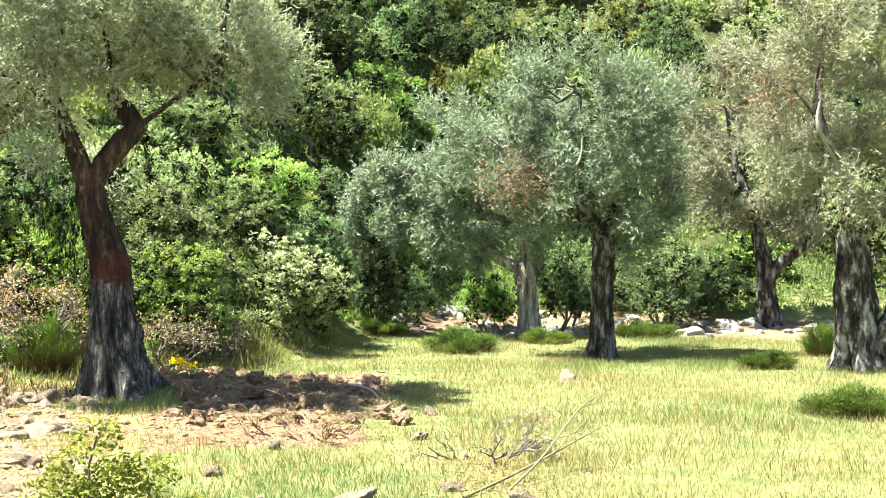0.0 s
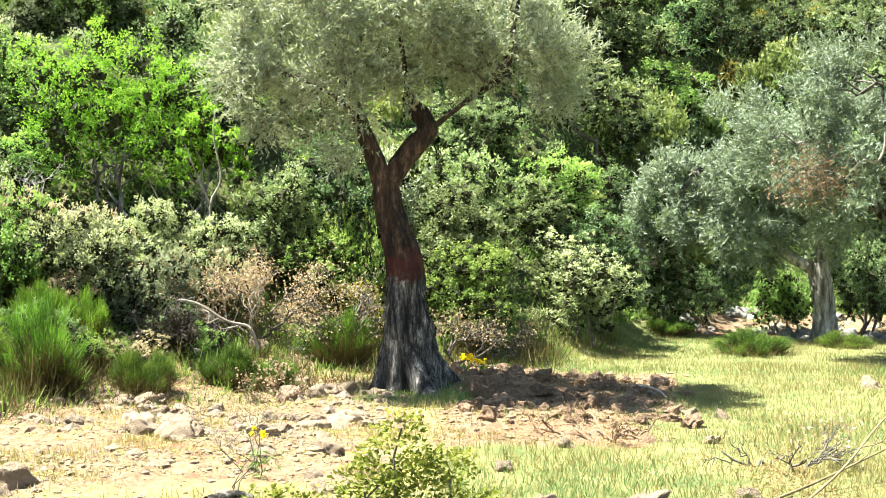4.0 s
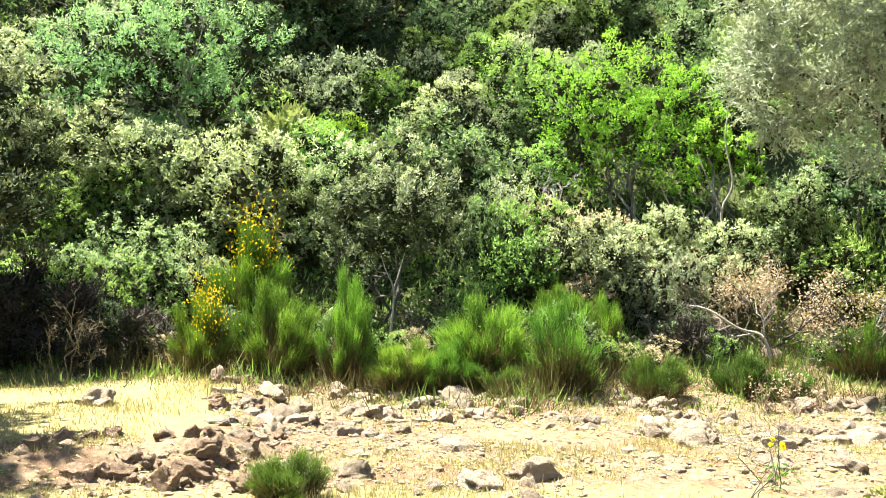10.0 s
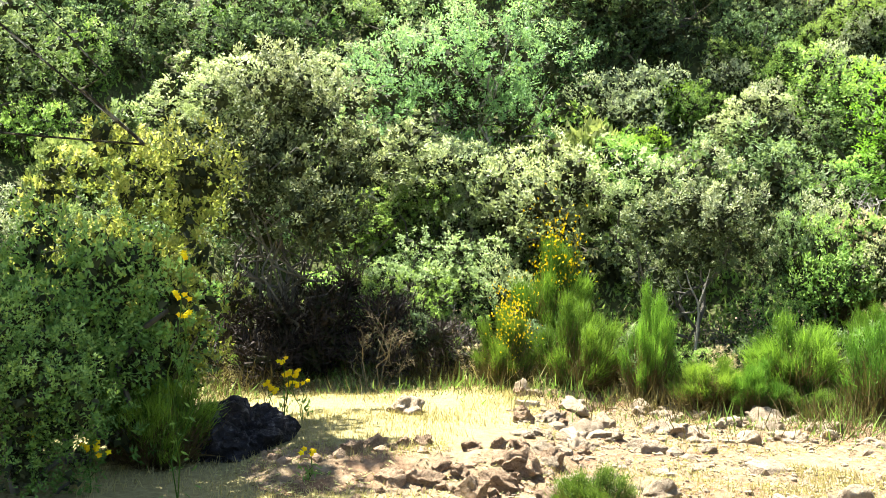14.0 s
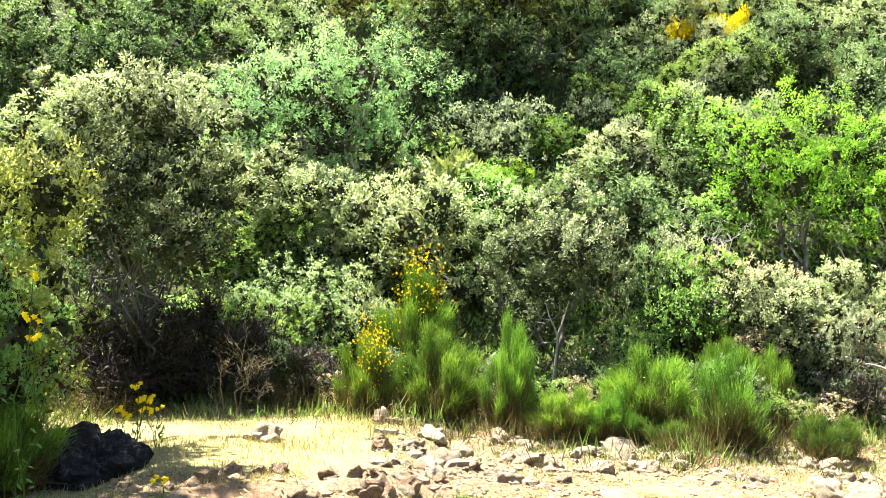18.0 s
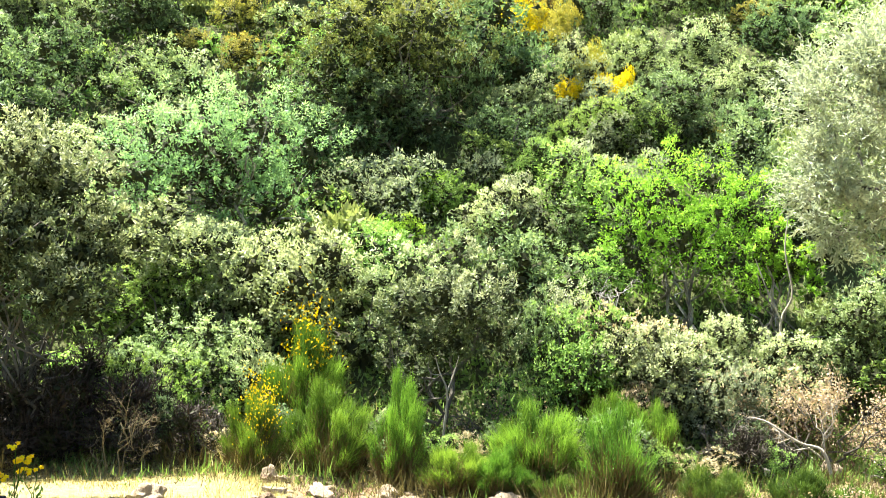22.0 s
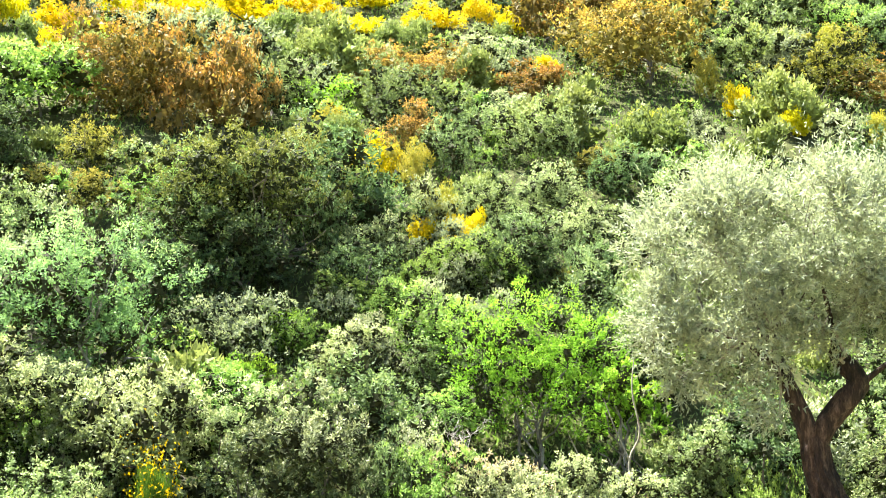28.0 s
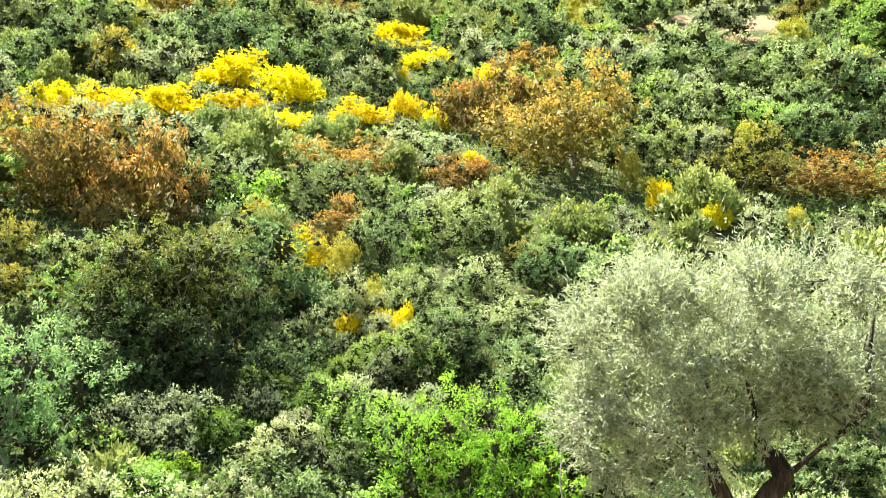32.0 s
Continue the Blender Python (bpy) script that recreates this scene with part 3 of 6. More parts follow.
# far kinds are for the upper slope, middle kinds for its lower half, near kinds for its foot
kind("f_oak", "holm_oak", "grey-green evergreen oak shrub on the slope", "bush", "oak", 22, 3400, 0.040, h=0.9, lift=0.35, variants=2, tuft=20)
kind("m_oak", "holm_oak", "grey-green evergreen oak shrub on the slope", "bush", "oak", 30, 7500, 0.026, h=0.9, lift=0.35, variants=2, tuft=30)
kind("f_deep", "evergreen_oak", "dark green dense evergreen oak on the slope", "bush", "oak_deep", 22, 3400, 0.040, h=0.9, lift=0.35, variants=2, tuft=20)
kind("m_deep", "evergreen_oak", "dark green dense evergreen oak on the slope", "bush", "oak_deep", 30, 7500, 0.026, h=0.9, lift=0.35, variants=2, tuft=30)
kind("f_pale", "flowering_oak", "pale green oak with yellowish flowering tips", "bush", "oak_pale", 22, 3400, 0.040, h=0.9, lift=0.35, variants=2, tuft=20)
kind("m_pale", "flowering_oak", "pale green oak with yellowish flowering tips", "bush", "oak_pale", 30, 7500, 0.026, h=0.9, lift=0.35, variants=2, tuft=30)
kind("f_rust", "russet_oak", "oak with rust-brown young leaves on top", "bush", "rust", 22, 3400, 0.040, h=0.85, tipped=2.4, lift=0.35, variants=2, tuft=20)
kind("m_rust", "russet_oak", "oak with rust-brown young leaves on top", "bush", "rust", 30, 7500, 0.026, h=0.85, tipped=2.4, lift=0.35, variants=2, tuft=30)
kind("f_ochre", "ochre_oak", "oak shrub with ochre young leaves", "bush", "ochre", 22, 3400, 0.040, h=0.9, lift=0.35, variants=2, tuft=20)
kind("m_ochre", "ochre_oak", "oak shrub with ochre young leaves", "bush", "ochre", 30, 7500, 0.026, h=0.9, lift=0.35, variants=2, tuft=30)
kind("f_yellow", "flowering_broom", "broom covered in bright yellow blossom", "bush", "yellow", 22, 3400, 0.040, h=0.7, lift=0.6, variants=2, tuft=20)
kind("m_yellow", "flowering_broom", "broom covered in bright yellow blossom", "bush", "yellow", 30, 7500, 0.026, h=0.7, lift=0.6, variants=2, tuft=30)
kind("f_straw", "fading_broom", "broom with pale yellow fading blossom", "bush", "straw", 22, 3400, 0.040, h=0.8, lift=0.8, variants=2, tuft=20)
kind("m_straw", "fading_broom", "broom with pale yellow fading blossom", "bush", "straw", 30, 7500, 0.026, h=0.8, lift=0.8, variants=2, tuft=30)
kind("f_grey", "rockrose", "grey-green rockrose shrub on the slope", "bush", "grey", 22, 3400, 0.040, h=0.7, lift=0.35, variants=2, tuft=20)
kind("m_grey", "rockrose", "grey-green rockrose shrub on the slope", "bush", "grey", 30, 7500, 0.026, h=0.7, lift=0.35, variants=2, tuft=30)
kind("f_soft", "broom_bush", "soft grey-green broom on the slope", "bush", "broom_soft", 22, 3400, 0.062, h=0.75, lift=1.6, variants=2, tuft=20)
kind("m_soft", "broom_bush", "soft grey-green broom on the slope", "bush", "broom_soft", 30, 7500, 0.042, h=0.75, lift=1.6, variants=2, tuft=30)
kind("f_green", "green_shrub", "fresh green leafy shrub on the slope", "bush", "green", 22, 3400, 0.040, h=0.8, lift=0.35, variants=2, tuft=20)
kind("m_green", "green_shrub", "fresh green leafy shrub on the slope", "bush", "green", 30, 7500, 0.026, h=0.8, lift=0.35, variants=2, tuft=30)
kind("f_lime", "young_ash", "bright lime-green leafy sapling shrub", "bush", "lime", 22, 3400, 0.040, h=0.8, lift=0.35, variants=2, tuft=20)
kind("m_lime", "young_ash", "bright lime-green leafy sapling shrub", "bush", "lime", 30, 7500, 0.026, h=0.8, lift=0.35, variants=2, tuft=30)
kind("s_oak", "oak_seedling", "low grey-green oak seedling on the slope", "bush", "oak", 12, 750, 0.07, h=0.8, tuft=20)
kind("s_green", "low_shrub", "low fresh green shrub on the slope", "bush", "green", 12, 750, 0.07, h=0.7, tuft=20)
kind("s_grey", "low_rockrose", "low grey-green rockrose on the slope", "bush", "grey", 12, 750, 0.07, h=0.7, tuft=20)
kind("s_soft", "low_broom", "low soft green broom on the slope", "bush", "broom_soft", 12, 900, 0.10, h=0.75, lift=1.6, tuft=20)
kind("l_oak", "holm_oak", "wide grey-green evergreen oak on the slope", "bush", "oak", 54, 9500, 0.022, h=0.9, variants=1, tuft=75)
kind("l_deep", "evergreen_oak", "wide dark green evergreen oak on the slope", "bush", "oak_deep", 54, 9500, 0.022, h=0.9, variants=1, tuft=75)
kind("l_rust", "russet_oak", "wide oak with rust-brown young leaves on top", "bush", "rust", 54, 9500, 0.022, h=0.85, tipped=2.6, variants=1, tuft=75)
kind("l_ochre", "ochre_oak", "wide oak with ochre young leaves", "bush", "ochre", 54, 9500, 0.022, h=0.9, variants=1, tuft=75)
kind("n_oak", "holm_oak", "grey-green holm oak bush with small leaves", "bush", "oak", 50, 11475, 0.0255, stems=5, h=1.0, variants=2)
kind("n_deep", "evergreen_oak", "dark glossy evergreen bush with small leaves", "bush", "oak_deep", 50, 11475, 0.0255, stems=5, h=1.0, variants=2)
kind("n_pale", "flowering_oak", "holm oak with pale yellow-green flowering tips", "bush", "oak_pale", 50, 12150, 0.0255, stems=5, h=1.0, variants=2)
kind("n_green", "green_shrub", "fresh green bush with small leaves", "bush", "green", 50, 12150, 0.0255, stems=5, h=0.9, variants=2)
kind("n_grey", "rockrose", "grey-green rockrose bush with small leaves", "bush", "grey", 50, 10125, 0.0255, stems=5, h=0.8, variants=2)
kind("n_pink", "dry_rockrose", "rockrose bush with dry pinkish leaves", "bush", "pinkish", 50, 9450, 0.0255, stems=5, h=0.7, variants=2)
kind("n_ochre", "ochre_oak", "bush with yellow-green and ochre leaves", "bush", "ochre", 50, 11475, 0.0255, stems=5, h=0.9, variants=2)
kind("h_oak", "holm_oak", "tall narrow grey-green holm oak", "bush", "oak", 75, 14000, 0.03, stems=6, h=1.7, variants=2)
kind("h_deep", "evergreen_oak", "tall narrow dark evergreen bush", "bush", "oak_deep", 75, 14000, 0.03, stems=6, h=1.7, variants=2)
kind("h_green", "green_shrub", "tall narrow fresh green bush", "bush", "green", 75, 14000, 0.03, stems=6, h=1.6, variants=1)
kind("h_pale", "flowering_oak", "tall narrow holm oak with pale flowering tips", "bush", "oak_pale", 75, 14000, 0.03, stems=6, h=1.6, variants=1)
kind("v_green", "green_shrub", "leafy green bush beside the clearing", "bush", "green", 60, 22000, 0.021, stems=7, h=0.9, variants=1)
kind("v_ochre", "ochre_oak", "tall bush with yellow-green young leaves", "bush", "flush", 60, 20000, 0.021, stems=7, h=1.2, variants=1)
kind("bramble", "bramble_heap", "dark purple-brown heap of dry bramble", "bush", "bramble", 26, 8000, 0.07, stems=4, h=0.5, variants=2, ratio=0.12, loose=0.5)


def broom_kind(key, label, tone, old, count, bloom=0, h=1.0, dry=0.8):
    """Broom: fans of long thin rods that rise and lean out from one foot, brown and bare low down."""
    KINDS[key], KINDS_H[key] = [], h
    for v in range(3):
        g = np.random.default_rng(hash_text(key) + v)
        e = thing("broom_bush", label, "bush", "brooms along the foot of the slope")
        n = 34
        an, out = g.uniform(0, 2 * np.pi, n), g.uniform(0.02, 1.0, n) ** 0.55 * 0.5
        tall = h * np.sqrt(1 - (out / 0.56) ** 2) * g.uniform(0.40, 1.10, n)
        foot_at = np.stack([np.cos(an) * out * 0.45, np.sin(an) * out * 0.45, 0 * an], 1)
        head = np.stack([np.cos(an) * out, np.sin(an) * out, tall * 0.84], 1)
        rods, bare = Geo(), Geo()
        k = g.choice(n, size=count, p=tall / tall.sum())
        t = g.uniform(0.0, 1.0, count) ** 0.7
        stalk = head[k] - foot_at[k]
        base = foot_at[k] + stalk * (0.34 + 0.62 * t)[:, None] + g.normal(size=(count, 3)) * np.array([0.045, 0.045, 0.02])
        side = np.stack([np.cos(an), np.sin(an), 0 * an], 1)[k] * (out[k] * 0.45)[:, None]
        fresh = g.normal(size=n) * 0.3
        way = unit(unit(stalk) * 0.7 + side + np.array([0, 0, 0.35]) + g.normal(size=(count, 3)) * 0.34)
        ln = h * g.uniform(0.06, 0.19, count)
        young = np.clip(t * 1.2 - 0.5 + 0.18 * g.normal(size=count) + fresh[k], 0, 1)
        leaves(rods, base + way * (ln * 0.4)[:, None], way, ball(g, count), ln, 0.0062 * g.uniform(0.6, 1.3, count), tone, young, True)
        n2 = count // 3
        k = g.choice(n, size=n2, p=tall / tall.sum())
        p = foot_at[k] + (head[k] - foot_at[k]) * g.uniform(0.3, 1.0, n2)[:, None] + g.normal(size=(n2, 3)) * 0.05
        leaves(rods, p, ball(g, n2) + np.array([0, 0, 0.8]), ball(g, n2), 0.06 * g.uniform(0.5, 1.2, n2), 0.011, tone, np.clip(g.normal(size=n2) * 0.3 + 0.1, 0, 1), True)
        n2 = int(count * dry * 0.5)
        k = g.integers(n, size=n2)
        stalk = head[k] - foot_at[k]
        base = foot_at[k] + stalk * g.uniform(0, 0.55, n2)[:, None] + g.normal(size=(n2, 3)) * np.array([0.05, 0.05, 0.0])
        way = unit(unit(stalk) + g.normal(size=(n2, 3)) * 0.35)
        ln = h * g.uniform(0.15, 0.4, n2)
        leaves(bare, base + way * (ln * 0.3)[:, None], way, ball(g, n2), ln, 0.010, old, None, True)
        part("crown", rods, e)
        part("stem", bare, e, "brown bare lower rods")
        if bloom:
            fl = Geo()
            s = np.argsort(-tall)[:6]
            i = s[g.integers(len(s), size=bloom)]
            p = head[i] + g.normal(size=(bloom, 3)) * np.array([0.13, 0.13, 0.20]) - np.array([0, 0, 0.08])
            leaves(fl, p, ball(g, bloom), ball(g, bloom), 0.028, 0.022, "petal", None, True)
            part("blossom", fl, e, "small yellow flowers")
        KINDS[key].append(e)


broom_kind("broom", "green broom bush with upright rods", "broom", "broom_brown", 14000, 0, 1.0, 1.0)
broom_kind("broom_low", "low green broom tuft", "broom_deep", "broom_brown", 9000, 0, 0.7)
broom_kind("broom_flower", "green broom bush with some yellow flowers", "broom", "broom_brown", 14000, 650, 1.0, 1.0)
broom_kind("broom_old", "half-dry broom with brown stems", "broom", "broom_brown", 4500, 0, 0.9, 2.2)


# ---- olive trees ----
def grown(path, n):
    """Smooth a coarse line of (x, y, z, r)."""
    p = np.asarray(path, float)
    t = np.linspace(0, len(p) - 1, n)
    i = np.clip(np.floor(t).astype(int), 0, len(p) - 2)
    f = (t - i)[:, None]
    a, b, c, d = p[np.maximum(i - 1, 0)], p[i], p[i + 1], p[np.minimum(i + 2, len(p) - 1)]
    return 0.5 * (2 * b + (c - a) * f + (2 * a - 5 * b + 4 * c - d) * f ** 2 + (3 * b - a - 3 * c + d) * f ** 3)


def gnarled(geo, path, mat, sides=40, rings=60, seed=0, flare=0.5, ridge=0.17):
    """An old trunk: plates and furrows that wander upwards, hollows, and a foot that spreads into roots."""
    q = grown(path, rings)
    pts, r = q[:, :3], q[:, 3]
    tan = unit(np.gradient(pts, axis=0))
    a = unit(np.cross(tan, np.array([0.0, 1.0, 0.05])))
    b = np.cross(tan, a)
    ang = np.linspace(0, 2 * np.pi, sides, endpoint=False)
    g = np.random.default_rng(seed)
    ph = g.uniform(0, 6.28, 6)
    verts = []
    for i in range(rings):
        z = pts[i][2]
        for th in ang:
            cx, cy = math.cos(th), math.sin(th)
            wob = 1.3 * noise.noise(Vector((cx * 1.2, cy * 1.2, z * 1.6 + seed)))
            t = th + wob + 0.35 * z
            k = 1 + ridge * (abs(math.sin(3.5 * t + ph[0])) - 0.6) + 0.55 * ridge * (abs(math.sin(8 * t - z + ph[1])) - 0.6)
            k += 0.16 * noise.noise(Vector((cx * 1.5, cy * 1.5, z * 2.2 + seed)))
            k += 0.09 * noise.noise(Vector((cx * 6, cy * 6, z * 4 + seed)))
            k += 0.05 * noise.noise(Vector((cx * 14, cy * 14, z * 9 + seed)))
            root = 0.45 + 0.75 * math.sin(4 * th + ph[3]) + 0.4 * math.sin(7 * th + ph[4])
            k += flare * math.exp(-max(z, 0) / 0.20) * root
            verts.append(pts[i] + r[i] * max(k, 0.45) * (cx * a[i] + cy * b[i]))
    i, j = np.meshgrid(np.arange(rings - 1), np.arange(sides), indexing="ij")
    k = (j + 1) % sides
    geo.add(verts, np.stack([i * sides + j, i * sides + k, (i + 1) * sides + k, (i + 1) * sides + j], -1).reshape(-1, 4), mat, None, True)


def olive_crown(g, shells, twigs, leaf, size, per=12):
    """Sprays of narrow leaves along short twigs, over rounded masses."""
    s = np.asarray(shells, float)
    vol = s[:, 3] * s[:, 4] + s[:, 4] * s[:, 5] + s[:, 3] * s[:, 5]
    cl_i = g.choice(len(s), size=twigs // 50, p=vol / vol.sum())
    cd = ball(g, len(cl_i))
    k = g.uniform(0.35, 1.0, len(cl_i)) ** 0.45
    cc = s[cl_i, :3] + cd * s[cl_i, 3:] * k[:, None]
    cr = g.uniform(0.09, 0.27, len(cl_i))
    i = g.integers(len(cc), size=twigs)
    d = ball(g, twigs)
    p = cc[i] + d * (cr[i] * g.uniform(0.3, 1.0, twigs) ** 0.5)[:, None]
    mid = s[cl_i[i], :3]
    out = unit((p - mid) / s[cl_i[i], 3:])
    way = unit(out * 0.8 + d * 0.5 + 0.55 * ball(g, twigs) + np.array([0, 0, 0.30]))
    ln = g.uniform(0.16, 0.36, twigs)
    shoot = (g.uniform(size=twigs) < 0.10) & (out[:, 2] > 0.1)
    ln[shoot] *= g.uniform(1.6, 2.6, shoot.sum())
    way[shoot] = unit(way[shoot] + np.array([0, 0, 0.7]))
    t = g.uniform(0, 1, (twigs, per))
    pos = p[:, None] + way[:, None] * (t * ln[:, None])[..., None]
    ld = unit(way[:, None] * 0.9 + 0.95 * ball(g, twigs * per).reshape(twigs, per, 3))
    nm = unit(ball(g, twigs * per).reshape(twigs, per, 3) * 0.9 + np.array([0, 0, 0.5]) + out[:, None] * 0.4)
    pos, ld, nm = pos.reshape(-1, 3), ld.reshape(-1, 3), nm.reshape(-1, 3)
    geo = Geo()
    # more of the lighter third tone towards the upper side of each mass
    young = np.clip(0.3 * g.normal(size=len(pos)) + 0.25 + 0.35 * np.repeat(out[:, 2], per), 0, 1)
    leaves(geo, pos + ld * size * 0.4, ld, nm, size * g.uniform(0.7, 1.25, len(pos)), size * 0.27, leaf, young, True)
    n = twigs
    q = g.integers(len(cc), size=n)
    leaves(geo, cc[q] + ball(g, n) * (cr[q] * 0.6)[:, None], ball(g, n), ball(g, n), size * 1.15, size * 0.45, leaf, np.zeros(n), True)
    return geo, p, way, ln


def olive(label, a, d, trunk, limbs, shells, twigs, leaf, bark, seed, size=0.062, bare=0, bare_mat="twig", flare=0.5, sides=48, snag=None, withered=None):
    g = np.random.default_rng(seed)
    e = thing("olive_tree", label, "tree", "old olive trees")
    e.matrix_basis = stand(a, d, 0.05)
    tg = Geo()
    gnarled(tg, trunk, bark, sides, 90, seed, flare)
    part("trunk", tg, e)
    for limb in limbs:
        lg = Geo()
        q = grown(limb, 22)
        tube(lg, q[:, :3], q[:, 3], bark, 14, 0.07, seed)
        part("limb", lg, e)
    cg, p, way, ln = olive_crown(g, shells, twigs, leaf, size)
    ends = np.array([l[-1][:3] for l in limbs] + [l[len(l) // 2][:3] for l in limbs])
    bg = Geo()
    for q in range(26):
        s = np.asarray(shells[g.integers(len(shells))])
        t = s[:3] + ball(g, 1)[0] * s[3:] * 0.8
        b = ends[np.argmin(np.linalg.norm(ends - t, axis=1))]
        tube(bg, bend(b, t, g, 0.10, 7), np.linspace(0.026, 0.007, 7), "twig" if q % 4 else bare_mat, 6)
    pick = g.integers(len(p), size=1500)
    leaves(bg, p[pick] + way[pick] * ln[pick][:, None] * 0.3, way[pick], ball(g, len(pick)), ln[pick] * 1.3, 0.006, "twig", None, True)
    if bare:
        pick = g.integers(len(p), size=bare)
        wz = unit(way[pick] + 0.9 * ball(g, bare))
        leaves(bg, p[pick], wz, ball(g, bare), g.uniform(0.2, 0.55, bare), 0.009, bare_mat, None, True)
    part("crown", cg, e)
    tagged(part("branchlet", bg, e), kind="stuff")
    if snag:
        sg = Geo()
        q = grown(snag, 18)
        tube(sg, q[:, :3], q[:, 3], "pale_stem", 9, 0.2, seed)
        part("snag", sg, e, "bleached bare branch")
    if withered:
        c, r = np.array(withered[:3]), np.array(withered[3:])
        n = 520
        r = r * 1.5
        p = c + ball(g, n) * r * g.uniform(0.2, 1.0, (n, 1))
        wg = Geo()
        leaves(wg, p, ball(g, n) + np.array([0, 0, -0.4]), ball(g, n), 0.09, 0.02, "withered", None, True)
        leaves(wg, p, ball(g, n), ball(g, n), g.uniform(0.15, 0.4, n), 0.008, "twig", None, True)
        tagged(part("withered_spray", wg, e, "withered brown leaves"), kind="stuff")
    return e


olive("old olive with a charred furrowed trunk and silver crown", 14.53, 13.9,
      [(0.06, 0, -0.06, 0.33), (0.02, 0, 0.2, 0.325), (-0.02, 0, 0.45, 0.295), (-0.04, 0, 0.75, 0.262), (-0.07, 0, 1.1, 0.23), (-0.08, 0, 1.45, 0.19), (-0.18, 0, 1.82, 0.165), (-0.26, 0, 2.1, 0.15), (-0.29, 0, 2.32, 0.145), (-0.30, 0, 2.44, 0.11)],
      [[(-0.29, 0, 2.28, 0.12), (-0.17, -0.03, 2.52, 0.115), (0.02, -0.05, 2.76, 0.12), (0.17, -0.04, 2.93, 0.115), (0.12, 0.0, 3.10, 0.11), (-0.02, 0.05, 3.26, 0.085), (-0.05, 0.25, 3.5, 0.036), (-0.16, 0.5, 4.2, 0.022), (-0.3, 0.5, 4.9, 0.010)],
       [(0.15, -0.04, 2.92, 0.05), (0.34, 0.02, 3.07, 0.03), (0.66, 0.02, 3.32, 0.028), (0.97, -0.12, 3.54, 0.06), (1.06, -0.05, 3.72, 0.045), (1.16, 0.2, 4.25, 0.024), (1.3, 0.2, 4.9, 0.012)],
       [(-0.30, 0, 2.3, 0.12), (-0.43, -0.04, 2.68, 0.10), (-0.57, -0.1, 3.03, 0.085), (-0.73, -0.12, 3.38, 0.085), (-0.79, 0.0, 3.66, 0.05), (-1.05, 0.3, 4.4, 0.025), (-1.2, 0.3, 5.0, 0.012)],
       [(-0.56, -0.1, 3.05, 0.05), (-1.0, -0.25, 3.4, 0.035), (-1.45, -0.3, 3.55, 0.02)]],
      [(-1.15, 0, 4.35, 1.05, 1.2, 0.85), (0.1, 0, 4.5, 1.35, 1.4, 0.8), (1.0, 0, 4.2, 0.75, 1.1, 0.85), (-1.65, 0.0, 3.6, 0.5, 0.8, 0.7), (-0.55, 0.6, 3.9, 0.7, 0.6, 0.4), (0.5, 0.5, 3.9, 0.7, 0.7, 0.35), (-1.1, 0.1, 3.2, 0.35, 0.4, 0.35), (1.4, 0.0, 3.6, 0.45, 0.6, 0.5), (0.0, -0.5, 3.98, 0.6, 0.25, 0.28), (-0.8, -0.5, 3.5, 0.45, 0.25, 0.4), (-0.62, -0.35, 2.95, 0.28, 0.16, 0.36), (-0.95, -0.3, 3.1, 0.3, 0.2, 0.3), (-0.48, -0.3, 2.62, 0.2, 0.12, 0.24), (0.55, -0.3, 3.22, 0.3, 0.14, 0.16), (0.45, -0.5, 3.75, 0.4, 0.2, 0.2), (-0.3, -0.6, 4.3, 1.2, 0.4, 0.6), (-0.05, -0.5, 3.66, 0.34, 0.18, 0.26)],
      8000, "olive", "charred", 11, 0.070, 2300, "pale_stem", 0.8, 64)
olive("old olive with a stout grey trunk and dense crown", -7.18, 18.8,
      [(0, 0, -0.06, 0.213), (0.02, 0, 0.3, 0.184), (0.02, 0, 0.8, 0.164), (0.03, 0, 1.3, 0.160), (0.06, 0, 1.75, 0.156), (0.06, 0, 1.95, 0.123)],
      [[(0.05, 0, 1.8, 0.14), (-0.17, -0.1, 2.2, 0.11), (-0.32, -0.2, 2.6, 0.08), (-0.26, -0.3, 3.1, 0.05), (-0.3, 0, 4.0, 0.02)],
       [(0.06, 0, 1.85, 0.13), (0.3, 0.1, 2.4, 0.09), (0.5, 0.1, 3.2, 0.05), (0.6, 0.1, 4.0, 0.02)],
       [(0.0, 0, 1.9, 0.1), (-0.6, 0.1, 2.5, 0.07), (-1.2, 0.1, 3.2, 0.03)]],
      [(-0.2, 0, 3.7, 1.25, 1.3, 1.1), (-1.2, 0.2, 3.4, 1.0, 1.1, 1.0), (0.7, 0, 3.2, 0.55, 1.0, 1.2), (-0.5, -0.1, 2.4, 1.0, 1.0, 0.6), (0.55, 0, 2.25, 0.5, 0.8, 0.65)],
      5600, "olive_dark", "bark", 12, 0.08, 700, "bark_pale", 0.4, 48,
      [(-0.25, -1.0, 3.25, 0.007), (-0.27, -1.05, 3.0, 0.014), (-0.36, -1.1, 2.84, 0.017), (-0.55, -1.15, 2.86, 0.012), (-0.75, -1.2, 2.62, 0.005)], (-1.2, -1.0, 2.65, 0.5, 0.3, 0.35))
